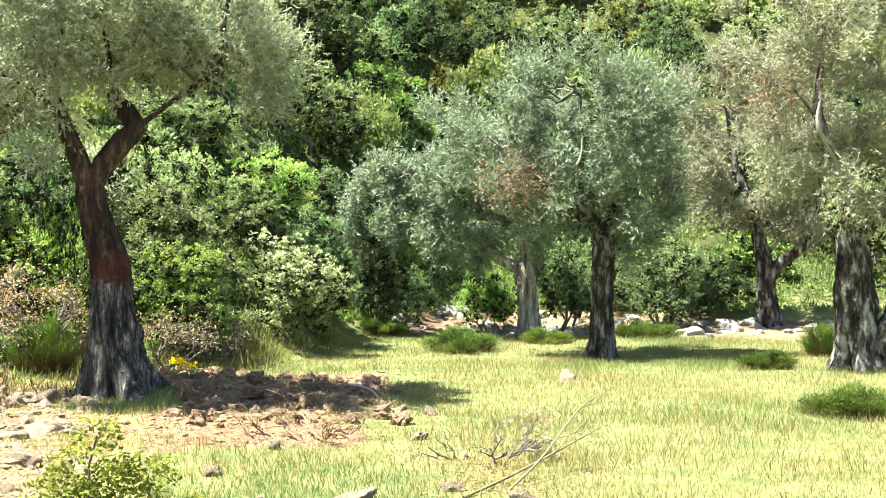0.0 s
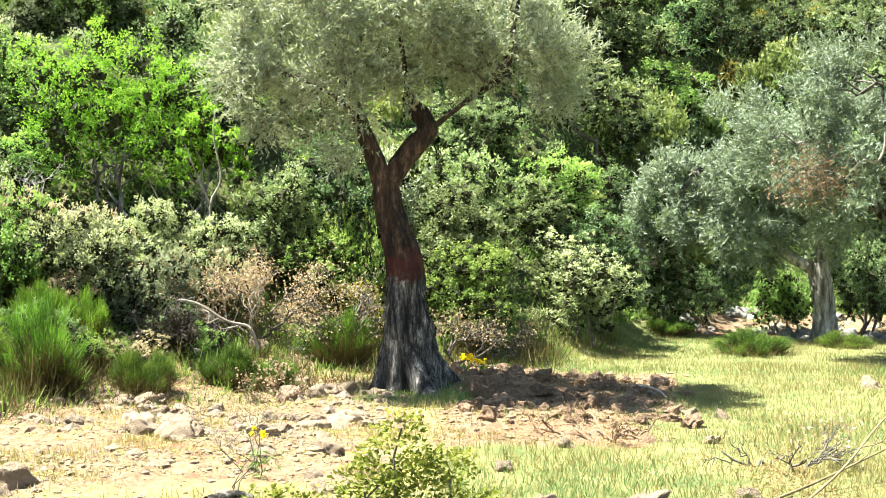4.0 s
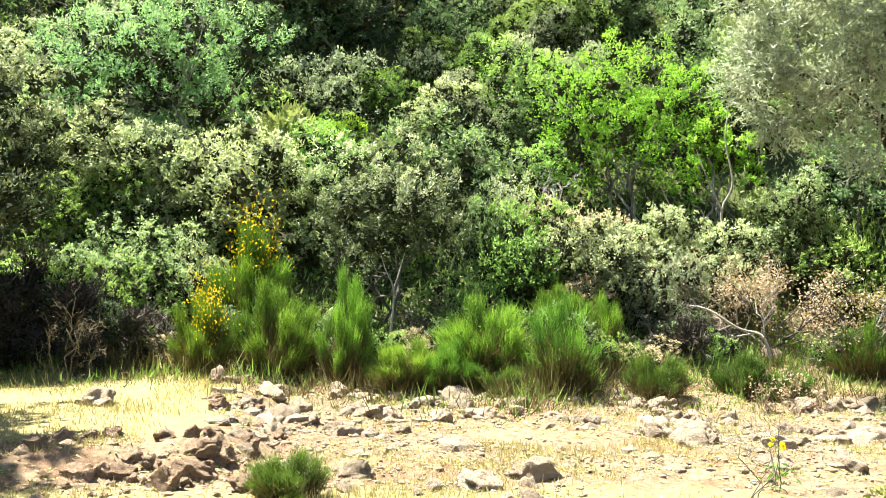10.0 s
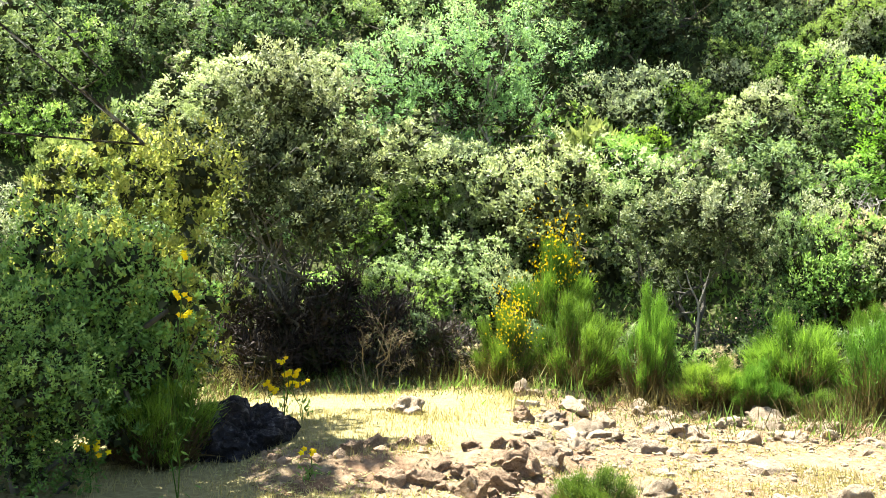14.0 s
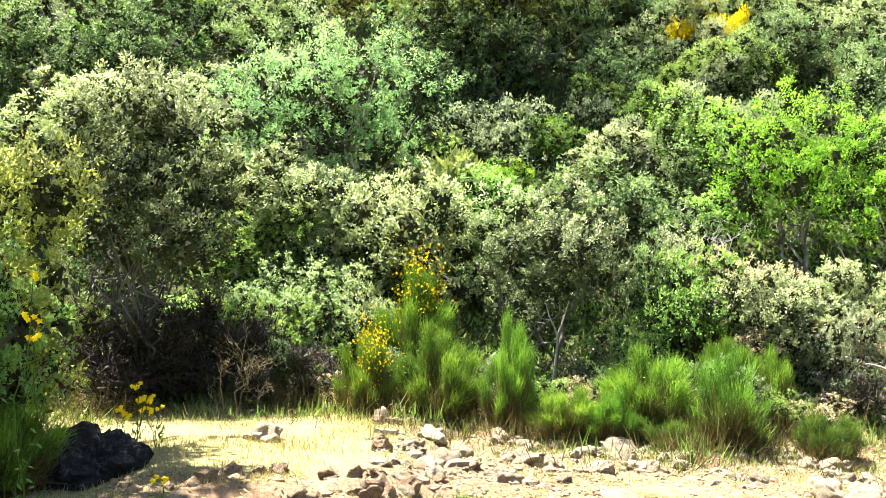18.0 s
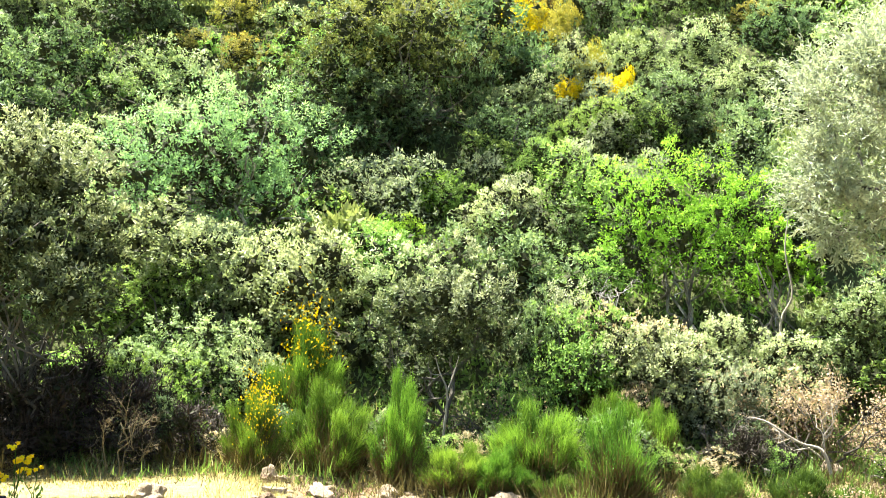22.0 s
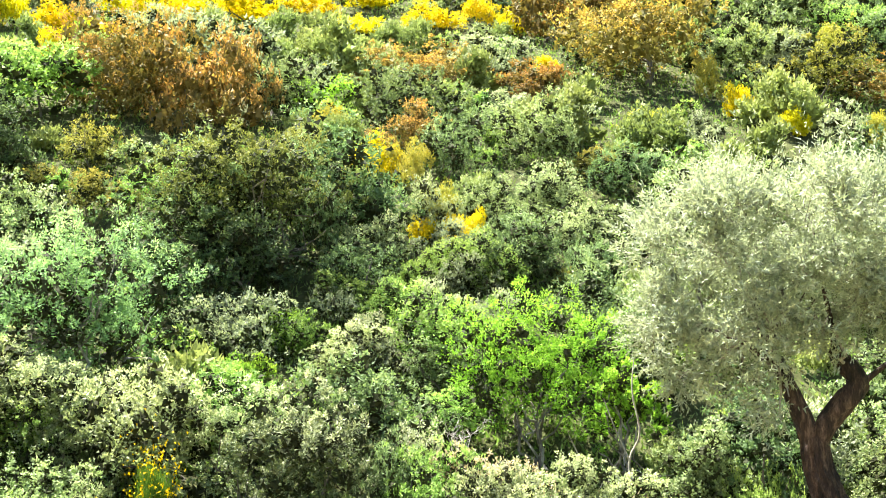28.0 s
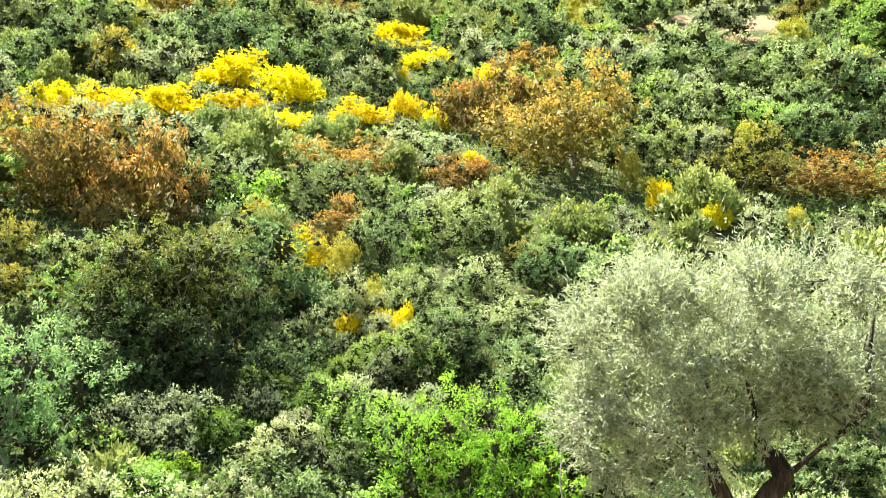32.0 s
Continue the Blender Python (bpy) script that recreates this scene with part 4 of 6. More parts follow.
olive("olive with a pale split trunk and spreading crown", -3.96, 22.3,
      [(0, 0, -0.06, 0.238), (0, 0, 0.25, 0.194), (-0.03, 0, 0.7, 0.167), (-0.08, 0, 1.15, 0.176), (-0.1, 0, 1.4, 0.141)],
      [[(-0.1, 0, 1.25, 0.12), (-0.5, 0, 1.45, 0.10), (-0.9, 0, 1.75, 0.08), (-1.6, 0, 2.4, 0.05), (-2.2, 0, 3.0, 0.02)],
       [(-0.08, 0, 1.3, 0.13), (-0.02, 0, 1.9, 0.10), (-0.3, 0, 2.6, 0.06), (-0.6, 0, 3.4, 0.02)]],
      [(-1.7, 0, 3.1, 1.15, 1.2, 1.05), (-2.6, 0, 2.4, 0.8, 1.0, 0.8), (-0.8, 0.3, 2.9, 1.0, 1.2, 1.1), (-1.4, 0, 2.0, 1.2, 1.0, 0.6), (-0.3, 0.4, 2.0, 0.7, 0.9, 0.6)],
      4300, "olive_dark", "bark_pale", 13, 0.095, 300, "bark_pale", 0.5)
olive("olive with a dark forked trunk by the stream bed", -14.65, 25.4,
      [(0, 0, -0.06, 0.252), (0, 0, 0.25, 0.210), (-0.03, 0, 0.7, 0.182), (-0.05, 0, 1.1, 0.175), (-0.12, 0, 1.5, 0.140), (-0.15, 0, 1.7, 0.119)],
      [[(0.0, 0, 1.0, 0.15), (0.3, 0, 1.35, 0.12), (0.65, 0, 1.6, 0.09), (0.9, 0, 2.2, 0.06), (1.0, 0, 3.2, 0.03)],
       [(-0.14, 0, 1.6, 0.15), (-0.3, 0, 2.3, 0.11), (-0.6, 0, 3.2, 0.07), (-0.8, 0, 4.4, 0.03)]],
      [(-0.6, 0, 3.3, 1.3, 1.3, 1.3), (-0.9, 0, 4.5, 1.1, 1.2, 1.0), (0.5, 0, 3.7, 0.9, 1.1, 1.2), (-1.2, 0, 2.4, 0.9, 0.9, 0.6), (0.6, 0, 2.2, 0.6, 0.8, 0.5)],
      4700, "olive_pale", "bark", 14, 0.085, 1500, "bark_pale", 0.4)
olive("gnarled olive with a swollen trunk and thin straw-tinged crown", -18.32, 17.2,
      [(0.03, 0, -0.06, 0.361), (0.02, 0, 0.25, 0.310), (0.0, 0, 0.6, 0.284), (-0.03, 0, 1.0, 0.249), (-0.06, 0, 1.45, 0.224), (-0.1, 0, 1.8, 0.172), (-0.1, 0, 2.0, 0.138)],
      [[(-0.1, 0, 1.85, 0.13), (-0.1, -0.1, 2.2, 0.10), (-0.25, -0.2, 2.7, 0.085), (-0.42, -0.2, 3.15, 0.075), (-0.48, -0.15, 3.6, 0.05), (-0.4, 0, 4.5, 0.02)],
       [(0.0, 0, 1.8, 0.14), (0.4, 0, 2.3, 0.10), (0.8, 0, 3.2, 0.06), (1.1, 0, 4.4, 0.02)],
       [(0.25, -0.05, 0.3, 0.2), (0.42, -0.05, 0.62, 0.17), (0.46, 0, 0.95, 0.1), (0.42, 0.05, 1.3, 0.05)]],
      [(-0.3, 0, 3.7, 1.2, 1.3, 1.2), (0.8, 0, 4.2, 1.2, 1.4, 1.4), (-0.9, 0, 4.6, 0.9, 1.2, 1.0), (0, -0.2, 2.6, 1.2, 1.1, 0.6), (1.2, 0, 2.6, 0.9, 1.0, 0.7), (0.0, 0.2, 5.2, 1.0, 1.1, 0.7)],
      6200, "olive_pale", "bark", 15, 0.07, 4200, "deadwood", 0.45, 48,
      [(-0.1, -0.4, 2.2, 0.035), (-0.2, -0.75, 2.6, 0.026), (-0.4, -1.0, 3.0, 0.027), (-0.46, -1.05, 3.2, 0.03), (-0.44, -1.05, 3.45, 0.012)], (-1.0, -0.9, 3.6, 0.6, 0.4, 0.5))


def small_tree(name, label, a, d, h, w, base, leaf, count, size, stems, bark, seed, puffs=34, tri=True, tuft=60, pale=()):
    """A slender tree of several stems with an open, clumped crown."""
    g = np.random.default_rng(seed)
    e = thing(name, label, "tree")
    e.matrix_basis = stand(a, d, 0.06)
    c, rad = puffs_dome(g, w, h - base, puffs)
    c[:, 2] += base
    geo = Geo()
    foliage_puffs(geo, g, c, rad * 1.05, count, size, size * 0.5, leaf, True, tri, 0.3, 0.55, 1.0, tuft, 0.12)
    part("crown", geo, e)
    for q in range(stems):
        t = c[g.integers(len(c))]
        lg = Geo()
        b = np.array([g.normal() * 0.08, g.normal() * 0.08, -0.05])
        line = bend(b, t, g, 0.07, 9)
        tube(lg, line, np.linspace(0.032, 0.008, 9) * g.uniform(0.7, 1.2), bark, 7, 0.05, q)
        for s in range(3):
            o = line[3 + s]
            tube(lg, bend(o, o + unit(ball(g, 1)[0] + np.array([0, 0, 0.6])) * w * 0.3, g, 0.1, 5), np.linspace(0.018, 0.005, 5), bark, 5)
        part("stem", lg, e)
    for line in pale:
        lg = Geo()
        q = grown(line, 14)
        tube(lg, q[:, :3], q[:, 3] * 0.62, "pale_stem", 8, 0.06, seed)
        part("stem", lg, e, "pale bare stem")
    x, y = polar(a, d)
    SPOTS.append((x, y, w))
    return e


small_tree("young_ash", "bright lime-green young tree with pale stems", 27.54, 18.1, 2.7, 2.6, 0.5, "lime", 24000, 0.046, 5, "bark_pale", 31, 50, True, 90)
small_tree("young_ash", "lime-green sapling with pale crooked stems", 23.58, 17.6, 2.2, 1.5, 0.8, "lime", 7000, 0.046, 4, "bark_pale", 32, 22, True, 90,
           [[(0.0, -0.9, 0.1, 0.03), (-0.02, -0.9, 0.7, 0.026), (0.12, -0.9, 1.05, 0.022), (0.02, -0.85, 1.6, 0.018), (0.06, -0.8, 2.1, 0.01)],
            [(-0.02, -0.9, 0.7, 0.022), (-0.2, -0.9, 1.1, 0.016), (-0.35, -0.85, 1.5, 0.008)],
            [(-0.5, -0.9, 0.1, 0.02), (-0.62, -0.9, 0.6, 0.018), (-0.8, -0.9, 1.0, 0.01)]])
small_tree("ash_tree", "blue-green feathery ash tree on the slope", 49.62, 20.0, 3.2, 3.9, 0.3, "ash", 26000, 0.06, 11, "bark_pale", 33, 80, True, 120)
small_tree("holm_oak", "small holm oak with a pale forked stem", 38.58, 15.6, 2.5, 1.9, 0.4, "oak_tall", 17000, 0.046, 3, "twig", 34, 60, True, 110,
           [[(0.0, -0.95, -0.05, 0.028), (0.03, -0.95, 0.28, 0.022), (0.03, -0.95, 0.55, 0.02), (-0.06, -0.95, 0.75, 0.014), (-0.12, -0.95, 0.95, 0.008)],
            [(0.03, -0.95, 0.52, 0.018), (0.10, -0.95, 0.72, 0.013), (0.16, -0.95, 0.95, 0.007)],
            [(-0.06, -0.95, 0.72, 0.01), (-0.17, -0.95, 0.74, 0.006), (-0.2, -0.95, 0.86, 0.004)]])
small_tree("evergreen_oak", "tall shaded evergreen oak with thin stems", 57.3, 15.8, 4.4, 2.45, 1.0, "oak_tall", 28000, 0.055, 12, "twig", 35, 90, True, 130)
# the next tree stands out of view, added only for the shade it casts
small_tree("evergreen_oak", "unseen tall evergreen tree added to shade the corner of the clearing", 72.3, 11.7, 9.5, 5.6, 5.4, "oak_deep", 15000, 0.16, 3, "bark", 36, 44, True)

small_tree("evergreen_oak", "broad dark evergreen oak with an open shaded foot", 41.6, 23.2, 3.1, 4.3, 0.95, "oak_bronze", 26000, 0.062, 9, "twig", 37, 90, True, 60)
SPOTS.append((*polar(41.4, 21.4), 2.6))
plant("f_yellow", 47.79, 43.1, 1.85, 1.24)
plant("f_yellow", 45.32, 42.2, 1.92, 1.23)
plant("f_yellow", 42.01, 42.1, 2.09, 1.32)
plant("f_yellow", 39.40, 47.3, 2.81, 1.85)
plant("f_yellow", 38.90, 43.2, 1.57, 0.83)
plant("f_yellow", 36.03, 44.2, 2.22, 1.71)
plant("f_yellow", 36.80, 40.8, 1.47, 0.88)
plant("f_yellow", 33.33, 41.4, 1.68, 0.99)
plant("f_yellow", 31.29, 57.4, 2.93, 1.28)
plant("f_yellow", 29.56, 51.2, 2.36, 1.38)
plant("f_yellow", 31.84, 51.7, 1.44, 1.27)
plant("f_yellow", 26.43, 49.1, 1.57, 0.96)
plant("f_yellow", 30.67, 42.1, 0.73, 1.02)
plant("f_yellow", 29.40, 41.2, 0.72, 0.80)
plant("f_yellow", 44.46, 52.0, 0.73, 0.76)
plant("f_yellow", 48.42, 40.0, 1.44, 0.76)
plant("f_yellow", 25.26, 62.5, 1.46, 0.92)
plant("f_yellow", 18.44, 34.7, 0.57, 0.82)
plant("f_yellow", 15.85, 33.5, 0.61, 0.74)
plant("f_yellow", 35.32, 28.1, 1.12, 0.94)
plant("f_yellow", 31.34, 24.3, 0.58, 0.79)
plant("f_yellow", 33.22, 24.8, 0.43, 0.47)
plant("f_yellow", 35.39, 53.8, 0.57, 0.58)
plant("f_yellow", 37.54, 36.6, 0.42, 0.52)
plant("f_yellow", 27.30, 37.4, 0.61, 0.43)
plant("f_yellow", 52.81, 40.9, 0.71, 1.17)
plant("f_yellow", 50.83, 41.1, 1.47, 0.98)
plant("f_yellow", 50.79, 36.7, 0.67, 0.92)
plant("f_yellow", 31.11, 47.5, 0.67, 0.81)
plant("f_straw", 12.42, 33.5, 0.87, 0.83)
plant("f_straw", 9.13, 54.5, 2.42, 1.73)
plant("f_straw", 13.94, 40.9, 1.00, 1.04)
plant("f_straw", 22.38, 32.8, 1.68, 0.91)
plant("f_straw", 37.67, 30.6, 0.80, 0.77)
plant("f_straw", 19.75, 35.9, 0.55, 1.01)
plant("f_straw", 35.04, 34.5, 0.91, 0.62)
plant("f_straw", 33.83, 27.7, 0.72, 0.91)
plant("f_straw", 32.43, 25.2, 0.65, 0.83)
plant("f_straw", 10.97, 52.5, 1.19, 1.21)
plant("f_rust", 48.23, 32.6, 2.55, 2.97)
plant("f_rust", 45.95, 32.0, 2.31, 3.04)
plant("f_rust", 43.60, 31.0, 2.06, 3.08)
plant("f_rust", 41.78, 31.6, 1.34, 2.74)
plant("f_rust", 27.43, 40.7, 2.37, 3.08)
plant("f_rust", 24.47, 42.6, 2.33, 2.14)
plant("f_rust", 22.82, 37.2, 4.07, 4.05)
plant("f_rust", 33.71, 35.2, 2.77, 1.76)
plant("f_rust", 10.90, 38.5, 3.47, 1.75)
plant("f_rust", 39.30, 27.9, 0.59, 0.92)
plant("f_rust", 17.78, 61.7, 1.52, 1.26)
plant("f_rust", 33.90, 29.4, 1.42, 1.46)
plant("f_ochre", 20.46, 57.3, 3.26, 1.93)
plant("f_ochre", 35.87, 60.0, 3.45, 1.89)
plant("f_ochre", 24.86, 28.9, 1.69, 1.13)
plant("f_ochre", 50.96, 28.5, 1.24, 0.62)
plant("f_ochre", 47.94, 27.0, 1.44, 1.12)
plant("f_ochre", 48.41, 29.3, 1.57, 1.43)
plant("f_deep", 43.27, 23.8, 3.20, 2.52)
plant("f_deep", 39.80, 58.2, 4.55, 2.28)
plant("f_deep", 31.96, 28.2, 1.79, 1.79)
plant("f_deep", 29.69, 44.5, 1.36, 1.14)
plant("f_deep", 12.00, 44.5, 2.35, 2.14)
plant("f_deep", 8.75, 44.2, 2.00, 2.00)
plant("f_deep", 47.45, 48.3, 2.73, 2.23)
plant("f_grey", 42.65, 46.3, 2.84, 1.90)
plant("f_grey", 32.66, 45.0, 2.06, 1.61)
plant("f_grey", 31.48, 37.5, 2.06, 0.94)
plant("f_grey", 29.37, 32.8, 1.21, 0.98)
plant("f_grey", 19.95, 32.7, 0.96, 0.80)
plant("f_grey", 13.87, 34.6, 1.52, 1.02)
plant("f_grey", 21.33, 51.9, 2.40, 2.14)
plant("f_grey", 46.12, 39.0, 2.35, 1.17)
plant("f_soft", 26.75, 31.3, 2.31, 1.39)
plant("f_soft", 32.83, 33.6, 1.34, 0.75)
plant("f_soft", 38.95, 38.5, 1.74, 0.97)
plant("f_soft", 17.37, 40.3, 2.23, 1.41)
plant("f_lime", 40.48, 35.2, 1.23, 0.87)
plant("f_lime", 49.34, 37.9, 1.14, 1.14)
plant("f_pale", 27.31, 27.6, 1.61, 0.80)
plant("f_oak", 25.71, 25.9, 1.62, 0.87)
plant("f_oak", 16.31, 57.0, 3.24, 1.77)
plant("f_oak", 13.72, 50.0, 2.80, 1.79)
plant("f_ochre", 25.60, 23.2, 0.96, 0.86)
plant("f_ochre", -1.41, 37.3, 1.37, 1.23)
plant("f_ochre", -3.42, 37.4, 1.20, 1.08)
plant("f_ochre", -6.45, 38.0, 1.05, 1.00)
plant("f_ochre", -8.76, 37.7, 2.07, 1.86)
plant("f_ochre", 0.00, 34.5, 0.79, 1.04)
plant("f_deep", 41.15, 54.2, 3.07, 2.76)
plant("f_deep", 38.71, 56.1, 2.93, 2.64)
plant("f_deep", 47.03, 48.1, 2.73, 2.45)
plant("f_deep", 37.87, 23.5, 1.08, 1.73)
plant("f_deep", 28.67, 23.7, 1.62, 1.46)
plant("f_deep", 11.46, 42.1, 2.50, 2.25)
plant("f_deep", 29.31, 42.8, 1.65, 1.49)
plant("f_deep", 9.78, 51.8, 3.16, 2.84)
plant("f_deep", 49.99, 46.6, 2.57, 2.44)
plant("f_deep", 1.74, 35.3, 2.58, 2.32)
plant("f_deep", -2.12, 36.4, 2.81, 2.53)
plant("f_deep", 2.75, 29.0, 1.57, 1.62)
plant("f_deep", -9.97, 36.8, 2.35, 2.23)
plant("f_deep", 45.17, 22.2, 2.00, 1.80)
plant("f_deep", 41.02, 22.7, 2.07, 1.86)
plant("f_deep", 36.53, 22.4, 1.42, 1.28)
plant("f_deep", 28.58, 23.1, 1.58, 1.50)
plant("f_deep", 25.11, 22.8, 1.25, 1.39)
plant("f_deep", 67.40, 23.4, 1.73, 1.74)
plant("f_deep", 58.34, 24.6, 2.60, 2.34)
plant("f_deep", 62.97, 23.8, 1.97, 1.77)
plant("f_oak", 42.68, 51.6, 2.30, 2.07)
plant("f_oak", 32.63, 44.0, 2.10, 1.89)
plant("f_oak", 33.48, 52.4, 2.52, 2.27)
plant("f_oak", 27.71, 55.0, 2.70, 2.43)
plant("f_oak", 21.24, 45.7, 2.70, 2.43)
plant("f_oak", 20.43, 46.2, 1.71, 1.54)
plant("f_oak", 18.90, 38.7, 2.07, 1.86)
plant("f_oak", 36.61, 23.2, 0.90, 0.81)
plant("f_oak", 39.27, 27.0, 1.74, 1.57)
plant("f_oak", 7.59, 52.3, 2.69, 2.42)
plant("f_oak", 15.33, 44.4, 2.20, 1.98)
plant("f_oak", 49.33, 53.3, 3.26, 2.93)
plant("f_oak", -5.64, 35.5, 3.22, 2.89)
plant("f_oak", -9.26, 38.1, 2.78, 2.50)
plant("f_pale", 27.47, 26.3, 1.46, 1.31)
plant("f_pale", 37.83, 26.8, 1.11, 1.06)
plant("f_pale", 25.59, 25.0, 1.15, 1.04)
plant("f_pale", 35.50, 23.6, 1.30, 1.17)
plant("f_pale", 33.07, 24.8, 1.14, 1.30)
plant("f_grey", 29.78, 36.3, 1.89, 1.32)
plant("f_grey", 46.00, 38.3, 2.51, 1.75)
plant("f_grey", 15.99, 39.0, 2.09, 1.46)
plant("f_grey", 42.22, 21.4, 1.26, 0.92)
plant("f_grey", 40.68, 21.9, 0.70, 0.57)
plant("f_grey", 32.24, 20.9, 1.13, 1.07)
plant("f_grey", 29.95, 21.0, 0.95, 0.99)
plant("f_grey", 20.10, 31.5, 1.34, 0.94)
plant("f_grey", 13.87, 32.9, 1.58, 1.10)
plant("f_grey", 15.52, 61.5, 3.45, 2.42)
plant("f_grey", 41.68, 20.8, 1.68, 1.33)
plant("f_grey", 37.01, 21.7, 0.98, 0.84)
plant("f_grey", 34.83, 20.1, 1.26, 1.11)
plant("f_soft", 36.95, 36.4, 2.37, 1.78)
plant("f_soft", 16.15, 34.3, 2.13, 1.60)
plant("f_soft", 37.37, 29.6, 1.37, 1.03)
plant("f_soft", 35.28, 33.0, 1.53, 1.16)
plant("f_soft", 36.04, 36.5, 1.36, 1.02)
plant("f_soft", 22.51, 31.4, 1.63, 1.22)
plant("f_green", 36.52, 22.0, 1.20, 0.96)
plant("f_green", 35.17, 21.5, 0.97, 0.78)
plant("f_green", 33.87, 22.7, 0.82, 0.68)
plant("f_green", 24.95, 46.5, 2.27, 1.82)
plant("f_green", 18.23, 45.5, 2.25, 1.80)
plant("f_green", 31.43, 20.7, 0.94, 0.80)
plant("f_green", 20.67, 56.1, 3.09, 2.47)
plant("f_green", 13.08, 50.9, 2.31, 1.85)
plant("f_green", 38.83, 21.0, 1.14, 0.91)
plant("f_green", 32.23, 20.2, 1.62, 1.30)
plant("f_green", 34.27, 21.6, 1.08, 0.93)
plant("f_green", 66.99, 22.5, 1.54, 1.27)
plant("f_green", 68.79, 20.0, 1.36, 1.20)
plant("f_lime", 37.97, 33.1, 1.55, 1.24)
plant("f_lime", 39.45, 21.3, 0.87, 0.69)
plant("f_lime", 40.95, 20.1, 0.73, 0.58)
plant("f_lime", 39.64, 21.2, 0.96, 0.77)
plant("f_lime", 41.24, 20.0, 0.81, 0.65)
plant("n_green", 3.55, 29.9, 2.55, 1.85)
plant("n_green", 7.92, 21.5, 1.55, 1.39)
plant("n_green", -2.22, 24.0, 1.09, 1.20)
plant("n_green", 11.77, 16.8, 1.06, 1.63)
plant("n_green", 18.07, 16.7, 1.05, 1.40)
plant("n_green", 16.76, 20.4, 0.74, 0.53)
plant("n_green", 32.45, 15.9, 1.28, 1.47)
plant("n_green", 32.18, 18.3, 1.14, 0.83)
plant("n_green", 50.60, 18.0, 0.97, 1.64)
plant("n_green", 17.55, 16.7, 0.91, 1.73)
plant("n_deep", -10.18, 24.7, 1.89, 1.68)
plant("n_deep", -12.09, 26.4, 1.90, 1.33)
plant("n_deep", 6.09, 20.2, 1.28, 2.14)
plant("n_deep", 3.14, 22.7, 1.13, 1.72)
plant("n_deep", -5.55, 24.2, 1.42, 1.76)
plant("n_deep", 1.42, 24.0, 0.87, 1.06)
plant("n_deep", 18.51, 21.3, 1.15, 0.95)
plant("n_deep", 34.46, 15.8, 0.86, 1.54)
plant("n_deep", 31.71, 19.4, 1.22, 1.00)
plant("n_deep", 18.48, 17.4, 1.48, 2.63)
plant("n_pale", 50.9, 18.6, 1.7, 2.2)
plant("n_green", 52.9, 18.0, 1.2, 1.6)
plant("n_oak", 11.60, 22.2, 1.59, 1.31)
plant("n_oak", 4.77, 31.1, 2.12, 1.74)
plant("n_oak", 12.08, 17.7, 1.35, 2.13)
plant("n_oak", 8.82, 20.6, 1.03, 1.33)
plant("n_oak", -7.06, 26.2, 1.30, 1.33)
plant("n_oak", 12.19, 19.5, 1.49, 1.79)
plant("n_oak", 20.31, 17.0, 1.07, 1.86)
plant("n_pale", 7.00, 18.9, 1.27, 1.67)
plant("n_pale", 48.25, 18.0, 1.50, 1.76)
plant("n_pale", 44.70, 17.2, 1.83, 2.04)
plant("n_pale", 40.28, 17.0, 1.30, 1.80)
plant("n_pale", 36.45, 20.0, 1.25, 1.03)
plant("n_pale", 60.32, 21.3, 2.21, 1.85)
plant("n_pale", 55.99, 22.2, 2.08, 1.74)
plant("n_pink", 32.06, 17.0, 1.30, 0.85)
plant("n_pink", 28.53, 16.6, 1.05, 0.88)
plant("n_ochre", 16.9, 16.3, 0.9, 0.9)
plant("broom", 31.94, 16.1, 1.16, 0.84)
plant("broom", 28.12, 16.5, 0.68, 0.87)
plant("broom", 40.57, 13.9, 0.51, 1.26)
plant("broom", 34.03, 14.0, 0.95, 1.10)
plant("broom", 30.62, 14.7, 0.67, 0.88)
plant("broom", 35.84, 13.5, 0.55, 0.60)
plant("broom", 37.96, 13.6, 0.68, 0.66)
plant("broom", 18.27, 17.2, 1.09, 1.02)
plant("broom", 43.80, 14.4, 0.84, 1.07)
plant("broom_flower", 45.12, 15.9, 0.97, 1.40)
plant("broom_flower", 47.02, 14.3, 0.58, 0.96)
plant("broom_low", 26.47, 13.5, 0.64, 0.51)
plant("broom_low", 22.64, 14.0, 0.63, 0.50)
plant("broom_low", 33.32, 13.5, 0.67, 0.47)
plant("broom_old", 30.70, 13.5, 0.79, 1.09)
plant("broom_old", 28.81, 14.8, 0.54, 0.83)
plant("broom_old", 17.6, 15.3, 0.7, 0.75)
plant("broom_old", 20.80, 13.7, 0.50, 0.43)


# ---- the near left corner ----
plant("v_green", 66.3, 10.4, 1.8, 1.9, "leafy green bush in half shade beside the clearing")
plant("v_green", 68.4, 9.3, 1.3, 1.2, "leafy green bush in half shade beside the clearing")
plant("v_ochre", 64.19, 12.6, 2.0, 2.9, "tall bush with yellow-green young leaves")
plant("n_deep", 64.2, 13.6, 1.5, 2.0, "dark evergreen bush in deep shade")
plant("broom", 62.59, 10.3, 0.75, 0.95, "green broom in the shade of a bush")
plant("n_pink", 31.04, 16.3, 1.2, 1.15, "rockrose bush with dry pinkish leaves below a sapling")
plant("n_grey", 29.22, 16.0, 1.2, 1.2)
plant("n_pale", 27.41, 16.2, 1.2, 1.15)
plant("n_grey", 33.06, 16.4, 1.1, 1.2)
plant("n_pale", 25.59, 16.6, 1.1, 1.2)
plant("n_pink", 30.02, 15.4, 0.8, 0.65)
